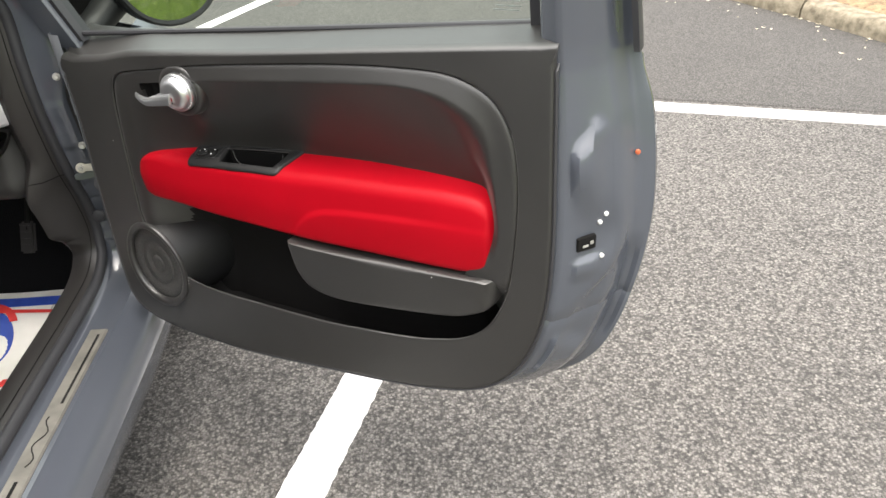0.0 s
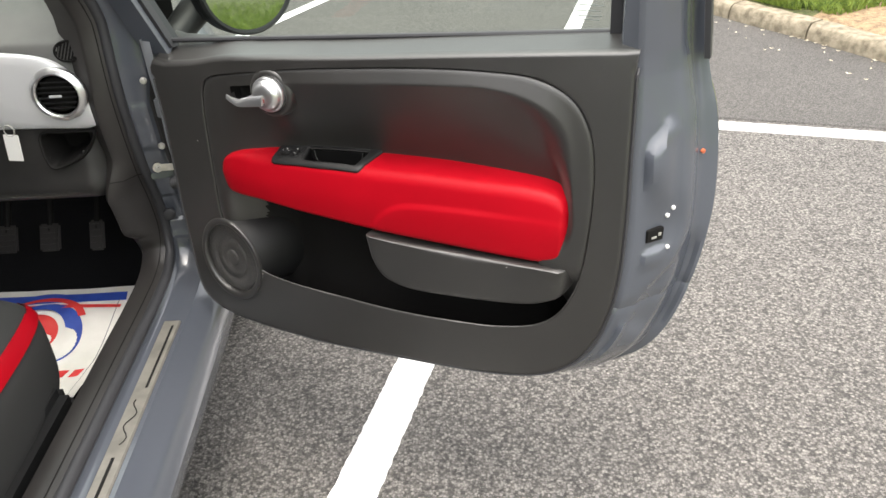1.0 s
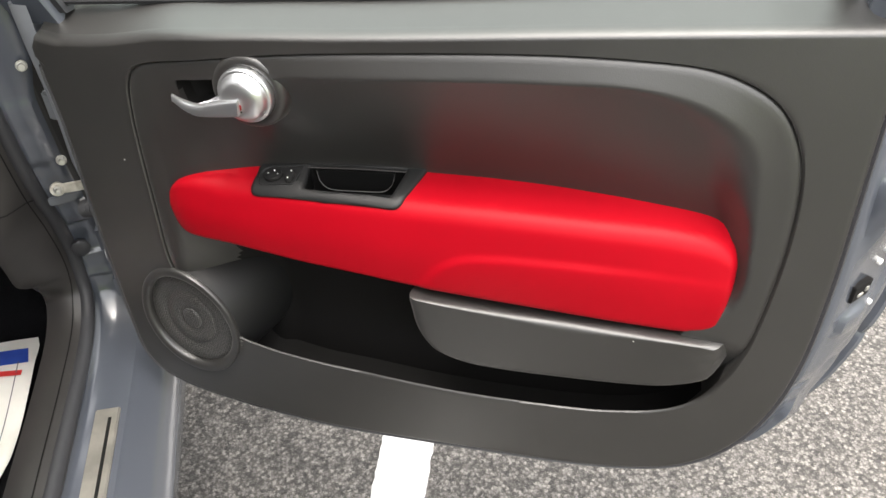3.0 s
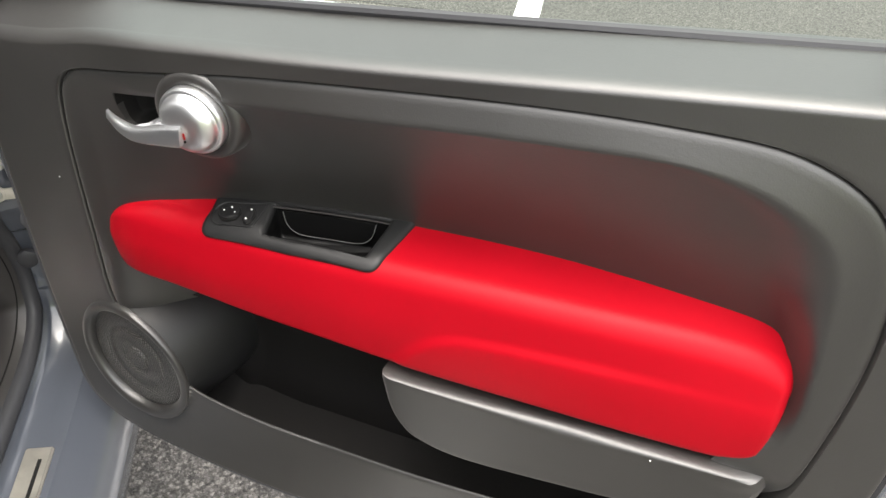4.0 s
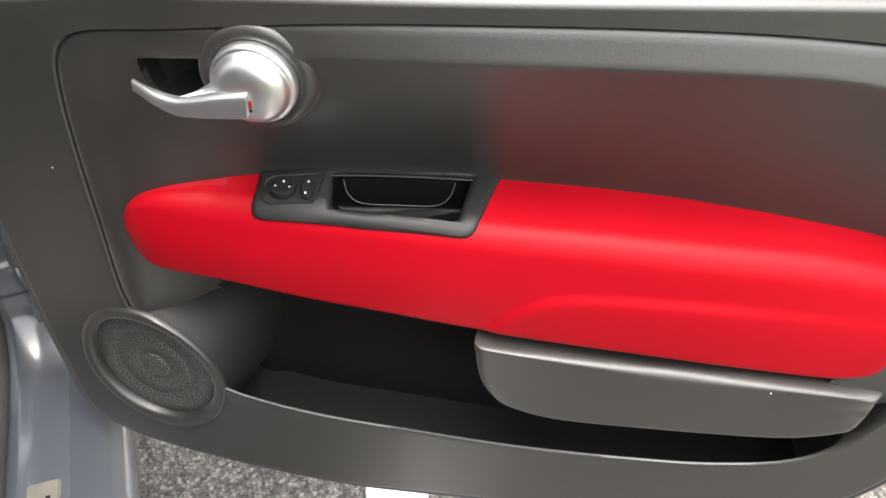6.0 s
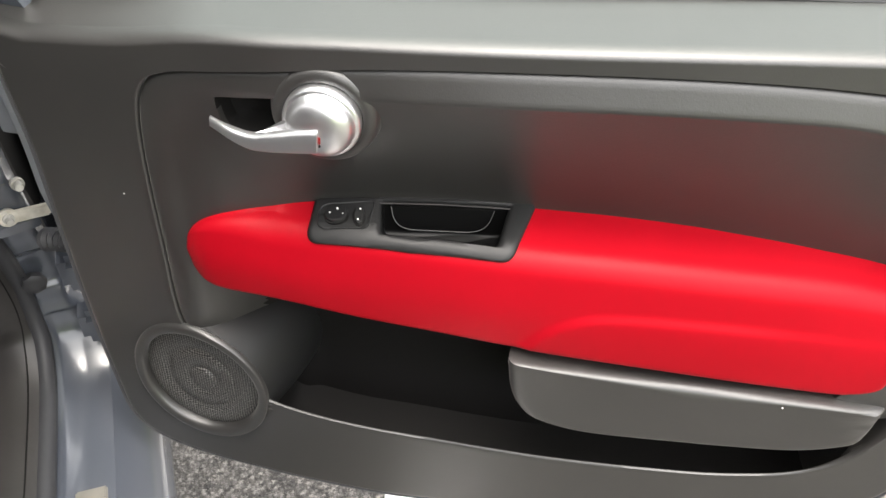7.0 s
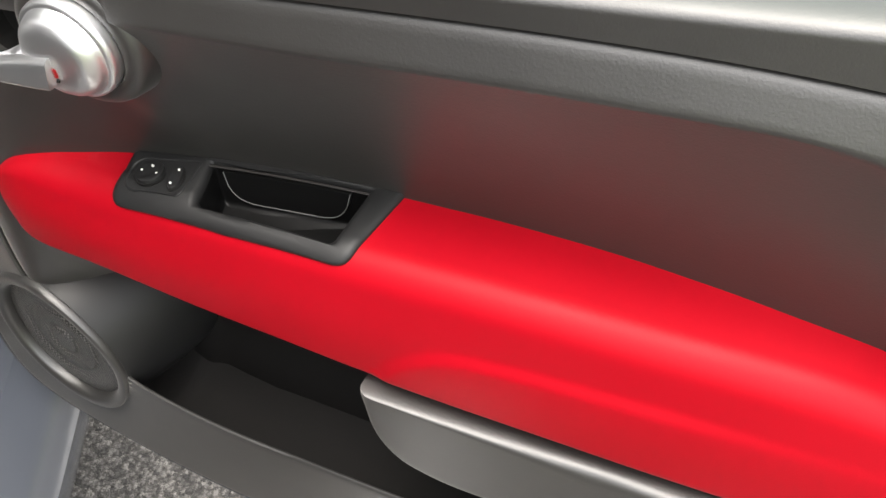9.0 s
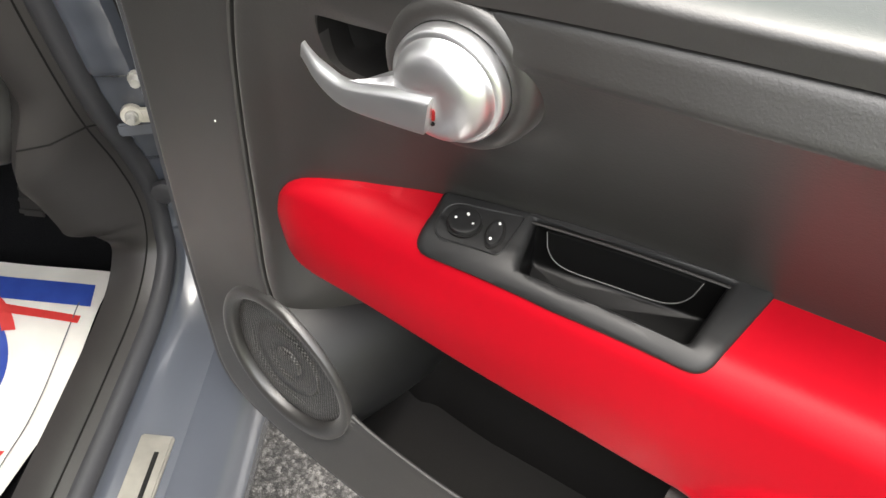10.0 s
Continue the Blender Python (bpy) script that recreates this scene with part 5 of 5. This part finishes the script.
for t in np.linspace(0, 1, 26):
    u, rel, z = 0.1255 + 0.0965 * t, _lr(t), _lz(t) + 0.0022
    half, thick = 0.0038 + 0.0052 * smooth01(0, 1.0, t), 0.002 + 0.0022 * smooth01(0, 0.3, t)
    row = []
    for k in range(16):
        a = math.tau * k / 16
        ca, sa = math.cos(a), math.sin(a)
        row.append(at(u, rel + thick * math.copysign(abs(ca) ** 0.4, ca) - 0.25 * half * sa, z + half * math.copysign(abs(sa) ** 0.4, sa)))
    rows.append(row)
loft(bm, rows, True, True, True)
part("release_lever", bm, SATIN, door, "curved satin chrome release lever")
# web that runs from the lever's upper edge into the boss, the red lock mark and the slot under it
bm = bmesh.new()
rows = []
for t in np.linspace(0.45, 0.99, 16):
    k = (t - 0.45) / 0.54
    a = radians(178 + 72 * k)
    p = at(0.1255 + 0.0965 * t, _lr(t) - 0.001, _lz(t) + 0.0095)
    q = Vector((HC[0] + 0.0272 * math.cos(a), -0.0145, HC[1] + 0.0272 * math.sin(a)))
    mid = p.lerp(q, 0.5) + Vector((0.0035 * (1 - k), 0.0015, -0.0035 * (1 - k)))
    rows.append([p * (1 - w) ** 2 + mid * 2 * w * (1 - w) + q * w * w for w in (0, 0.2, 0.4, 0.6, 0.8, 1)] + [q + Vector((0, 0.008, 0)), p + Vector((0, 0.004, -0.004))])
loft(bm, rows, True, True, True)
part("lever_web", bm, SATIN, door)
bm = bmesh.new()
box(bm, (0.2216, -0.0256, 0.8928), (0.2236, -0.01, 0.8995), None, 0.0006)
part("lock_mark", bm, LOCKRED, door, "red lock mark at the lever's end")
bm = bmesh.new()
box(bm, (0.2175, -0.0258, 0.8896), (0.2236, -0.01, 0.8918), None, 0.0006)
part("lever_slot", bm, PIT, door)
bm = bmesh.new()
LX, LZ = 0.022, 0.78
turned(bm, [(0.0008, -0.001), (0.0008, 0.0003), (0.0004, 0.0004)], Matrix.Translation(at(LX, 0.0002 - swept_back(LX, LZ), LZ)) @ pose(0, 0, 0, 90, 0, 0), 8)
part("lint_speck", bm, WHITEP, door)

# black gasket between lining and shell
bm = bmesh.new()
loft(bm, lowered([[at(p.x, rel - 0.06 * k, p.y - 0.02 * k) for p, k in zip(inset(CARD, MID, d), UPPER)] for d, rel in ((-0.001, -0.013), (-0.004, -0.008), (-0.0045, -0.004), (-0.002, -0.001), (0.002, -0.004))]))
part("lining_gasket", bm, RUBBER, door)

# latch opening, screws and drain plug on the rear edge
_lm = at(0.918, -0.043, 0.728) + pose(0, 0, 0, 0, 0, 48) @ Vector((0, 0.0105, 0))
_lt = Matrix.Translation(_lm) @ pose(0, 0, 0, 0, 0, 48)
# a solid black block stands for the shade inside the latch hole
bm = bmesh.new()
box(bm, (-0.0165, -0.012, -0.0115), (0.0165, 0.012, 0.0115), _lt, 0.001)
part("latch", bm, PIT, door, "flush black block for the shaded latch opening")
bm = bmesh.new()
box(bm, (-0.008, -0.0135, -0.005), (0.002, -0.012, -0.001), _lt, 0.0005)
box(bm, (0.005, -0.0135, -0.002), (0.011, -0.012, 0.004), _lt, 0.0005)
part("latch_claw", bm, STEEL, door)
for u, rel, z in ((0.939, -0.063, 0.7), (0.939, -0.066, 0.769), (0.932, -0.06, 0.757)):
    bm = bmesh.new()
    turned(bm, [(0.0036, -0.003), (0.0036, 0.001), (0.0028, 0.0018), (0.001, 0.002)], Matrix.Translation(at(u, rel, z)) @ pose(0, 0, 0, 90, 0, 48), 16)
    part("latch_screw", bm, WHITEP, door, "bright pan-head screw")
bm = bmesh.new()
turned(bm, [(0.0038, -0.003), (0.0038, 0.001), (0.002, 0.0016)], Matrix.Translation(at(0.968, -0.115, 0.849)) @ pose(0, 0, 0, 90, 0, 48), 12)
part("edge_plug", bm, ORANGE, door, "small orange plug")

# ---- window ----
def pane(u, z):
    """The leaning plane of the side window."""
    z0 = 0.958 + 0.0915 * (u + 0.045)
    return Vector((u, 0.07 - 0.09 * (0.93 - z0) - 0.22 * (z - z0) + 0.006, z))


bm = bmesh.new()
rows = [[pane(u, 0.94 + 0.0915 * (u + 0.045)), pane(u + 0.02 * 0, 1.38)] for u in np.linspace(-0.2, 0.82, 12)]
loft(bm, rows, closed=False)
bmesh.ops.reverse_faces(bm, faces=bm.faces)
glass = part("window_glass", bm, GLASS, door, "clear tinted side window", fix=False)
glass.visible_shadow = False


def bar(bm, a, b, size0, size1, deep):
    """A rounded frame bar from a to b; sizes along u."""
    rows = []
    for p, s in ((a, size0), (b, size1)):
        rows.append([p + Vector((x * s / 2, y * deep / 2, 0)) for x, y in ((-1, -0.7), (-0.85, -1), (0.85, -1), (1, -0.7), (1, 0.7), (0.85, 1), (-0.85, 1), (-1, 0.7))])
    loft(bm, rows, True, True, True)


bm = bmesh.new()
bar(bm, pane(0.818, 1.0), pane(0.818, 1.4), 0.02, 0.02, 0.03)
part("glass_channel", bm, RUBBER, door, "black rubber glass channel")
bm = bmesh.new()
_uc = table([(0.515, 0.838), (0.58, 0.862), (0.658, 0.873), (0.76, 0.874), (0.85, 0.87), (0.94, 0.866), (1.03, 0.861), (1.4, 0.85)])
_us = table([(0.52, 0.96), (0.626, 0.986), (0.729, 0.996), (0.82, 0.991), (0.906, 0.977), (0.957, 0.962), (1.0, 0.95), (1.03, 0.943), (1.2, 0.925), (1.4, 0.9)])
_z = []
for z in [0.56 + 0.004 * k for k in range(123)] + [1.08, 1.16, 1.28, 1.4]:
    lean = 0.16 * max(0.0, z - 0.99)
    sink = 0.012 * smooth01(0.62, 0.56, z)
    wide = smooth01(0.985, 0.995, z)
    row = []
    for k, rel in ((-0.37, -0.075), (-0.36, -0.045), (-0.33, -0.036), (-0.28, -0.031)) + JAMB:
        if k < 0:
            k, rel = k * wide - 0.02 * (1 - wide), rel * wide - 0.03 * (1 - wide)
        u = _uc(z) + (_us(z) - _uc(z)) * k
        v = at(u, rel + stamped(Vector((u, z)), k) - sink, min(z, 1.02))
        row.append(Vector((v.x, v.y - lean, z)))
    _z.append(row)
loft(bm, _z, False)
part("rear_jamb", bm, PAINT, door, "glossy grey painted rear jamb and window post")
bm = bmesh.new()
bar(bm, Vector((0.952, 0.118, 1.0)), Vector((0.91, 0.055, 1.4)), 0.01, 0.01, 0.03)
part("weather_strip", bm, RUBBER, door, "black weather strip")
bm = bmesh.new()
bar(bm, pane(-0.085, 0.93), pane(-0.235, 1.4), 0.075, 0.05, 0.045)
part("front_window_post", bm, PAINT, door, "grey painted front window post")
bm = bmesh.new()
bar(bm, pane(-0.048, 0.945), pane(-0.2, 1.4), 0.012, 0.012, 0.03)
part("front_glass_channel", bm, RUBBER, door)
bm = bmesh.new()
tube(bm, [pane(u, 0.953 + 0.0915 * (u + 0.045)) + Vector((0, -0.004, 0.004)) for u in np.linspace(-0.05, 0.815, 14)], 0.005, 8)
part("waist_seal", bm, RUBBER, door, "black waist seal along the glass")
for k, (u, z) in enumerate(((0.77, 1.052), (0.774, 1.058), (0.772, 1.066), (0.776, 1.075))):
    bm = bmesh.new()
    p, q = pane(u - 0.018, z), pane(u + 0.02, z)
    box(bm, (p.x, p.y - 0.002, z - 0.0007), (q.x, p.y - 0.001, z + 0.0007))
    part("glass_print", bm, FROST, door, "pale etched print bar")

# ---- wing mirror outside the glass ----
_c = at(0.0, -0.27, 1.03)
bm = bmesh.new()
_tilt = Matrix.Translation(_c) @ pose(0, 0, 0, 86.5, 0, 70)
turned(bm, [(0.115, -0.004), (0.12, -0.012), (0.118, -0.04), (0.1, -0.08), (0.06, -0.105), (0.02, -0.112)], _tilt, 48, 1.0, 0.92)
part("wing_mirror", bm, SMOOTH, door, "dark wing mirror housing")
bm = bmesh.new()
turned(bm, [(0.12, -0.012), (0.12, -0.002), (0.115, 0.002), (0.108, 0.0), (0.107, -0.004)], _tilt, 48, 1.0, 0.92)
part("mirror_rim", bm, SMOOTH, door)
bm = bmesh.new()
turned(bm, [(0.107, -0.0045), (0.107, -0.002), (0.05, -0.002), (0.01, -0.002)], _tilt, 48, 1.0, 0.92)
part("mirror_glass", bm, MIRROR, door, "oval wing mirror glass")
bm = bmesh.new()
tube(bm, spline([at(-0.11, -0.12, 0.93), at(-0.115, -0.17, 0.945), at(-0.1, -0.225, 0.985), at(-0.07, -0.27, 1.03)], 6), [0.028 + 0.0012 * k for k in range(19)], 16, 0.75)
part("mirror_foot", bm, SMOOTH, door, "black mirror foot")

# ---- hinge gap: check strap, bolts, wiring boot ----
def bolt(name, p, r, m, mat, label, parent):
    bm = bmesh.new()
    turned(bm, [(r * 1.5, -0.002), (r * 1.5, 0.002), (r * 1.4, 0.003), (r, 0.003), (r, 0.01), (r * 0.85, 0.012), (r * 0.3, 0.012)], Matrix.Translation(p) @ m, 6 if r > 0.0055 else 16)
    return under(name, bm, mat, parent, label) if parent is not door else part(name, bm, mat, parent, label)


_face = pose(0, 0, 0, 80, 0, 18)
_eye = Vector((-0.701, 1.506, 0.668))
bm = bmesh.new()
turned(bm, [(0.0105, -0.004), (0.0105, 0.001), (0.0097, 0.002), (0.006, 0.002)], Matrix.Translation(_eye) @ _face, 24)
box(bm, (0.006, -0.0075, -0.003), (0.042, 0.0075, 0.0015), Matrix.Translation(_eye) @ _face @ pose(0, 0, 0, 0, 0, -6), 0.001)
box(bm, (0.038, -0.005, -0.004), (0.075, 0.005, 0.0), Matrix.Translation(_eye) @ _face @ pose(0, 0, 0, 0, 0, -8), 0.001)
part("check_strap", bm, STRAP, car, "cream-plated steel door check strap")
bolt("strap_bolt", _eye + (_face @ Vector((0, 0, 0.002))), 0.0042, _face, STEEL, "zinc bolt", body)
bm = bmesh.new()
box(bm, (-0.018, -0.026, -0.012), (0.03, -0.012, -0.006), Matrix.Translation(_eye) @ _face, 0.002)
under("strap_bracket", bm, PAINT, body)
for p in ((-0.675, 1.477, 0.875), (-0.674, 1.487, 0.727)):
    bolt("hinge_bolt", Vector(p), 0.0048, _face, STEEL, "zinc hinge bolt", body)
for z in (0.56, 0.46):
    bm = bmesh.new()
    box(bm, (-0.676, 1.505, z - 0.03), (-0.64, 1.555, z + 0.03), bevel=0.011)
    under("hinge", bm, PAINT, body, "grey painted door hinge")
bm = bmesh.new()
_p = spline([Vector((-0.672, 1.505, 0.63)), Vector((-0.652, 1.49, 0.638)), Vector((-0.632, 1.475, 0.64)), Vector((-0.61, 1.462, 0.636))], 10)
tube(bm, _p, [0.0125 + 0.0022 * math.sin(k * 2.1) for k in range(len(_p))], 14)
part("wiring_boot", bm, RUBBER, car, "ribbed black rubber wiring boot")
bm = bmesh.new()
turned(bm, [(0.0145, -0.006), (0.0145, 0.002), (0.012, 0.0035), (0.004, 0.004)], Matrix.Translation((-0.711, 1.533, 0.537)) @ pose(0, 0, 0, 85, 0, 12), 8)
under("rubber_stop", bm, RUBBER, body, "small black rubber buffer")

# painted flange of the door's front edge, beside the lining
_cu = table([(0.57, -0.052), (0.7, -0.061), (0.81, -0.067), (0.938, -0.08), (0.97, -0.084)])
bm = bmesh.new()
rows = []
for z in np.linspace(0.6, 0.96, 32):
    a, b = _cu(z) + 0.006, _cu(z) - 0.003 - 0.014 * smooth01(0.68, 0.76, z) - 0.007 * smooth01(0.8, 0.94, z)
    rows.append([at(a + (b - a) * k, rel, z) for k, rel in ((0, -0.041), (0.35, -0.041), (0.75, -0.0415), (0.93, -0.044), (1.0, -0.049), (1.0, -0.06), (0.9, -0.07), (0.3, -0.074))])
loft(bm, rows, closed=False)
part("front_flange", bm, PALEGREY, door, "grey painted front flange of the door")
bm = bmesh.new()
box(bm, (-0.124, 0.062, 0.79), (-0.092, 0.1, 0.832), None, 0.003)
box(bm, (-0.112, 0.058, 0.828), (-0.096, 0.094, 0.852), None, 0.004)
part("hinge_leaf", bm, PALEGREY, door, "grey painted leaf of the upper hinge")
for u, z in ((0.684, 0.65),):
    bm = bmesh.new()
    turned(bm, [(0.0007, -0.001), (0.0007, 0.0003), (0.0003, 0.0004)], Matrix.Translation(at(u, 0.009 if z < 0.7 else -0.034, z)) @ pose(0, 0, 0, 90, 0, 0), 8)
    part("lint_speck", bm, WHITEP, door)
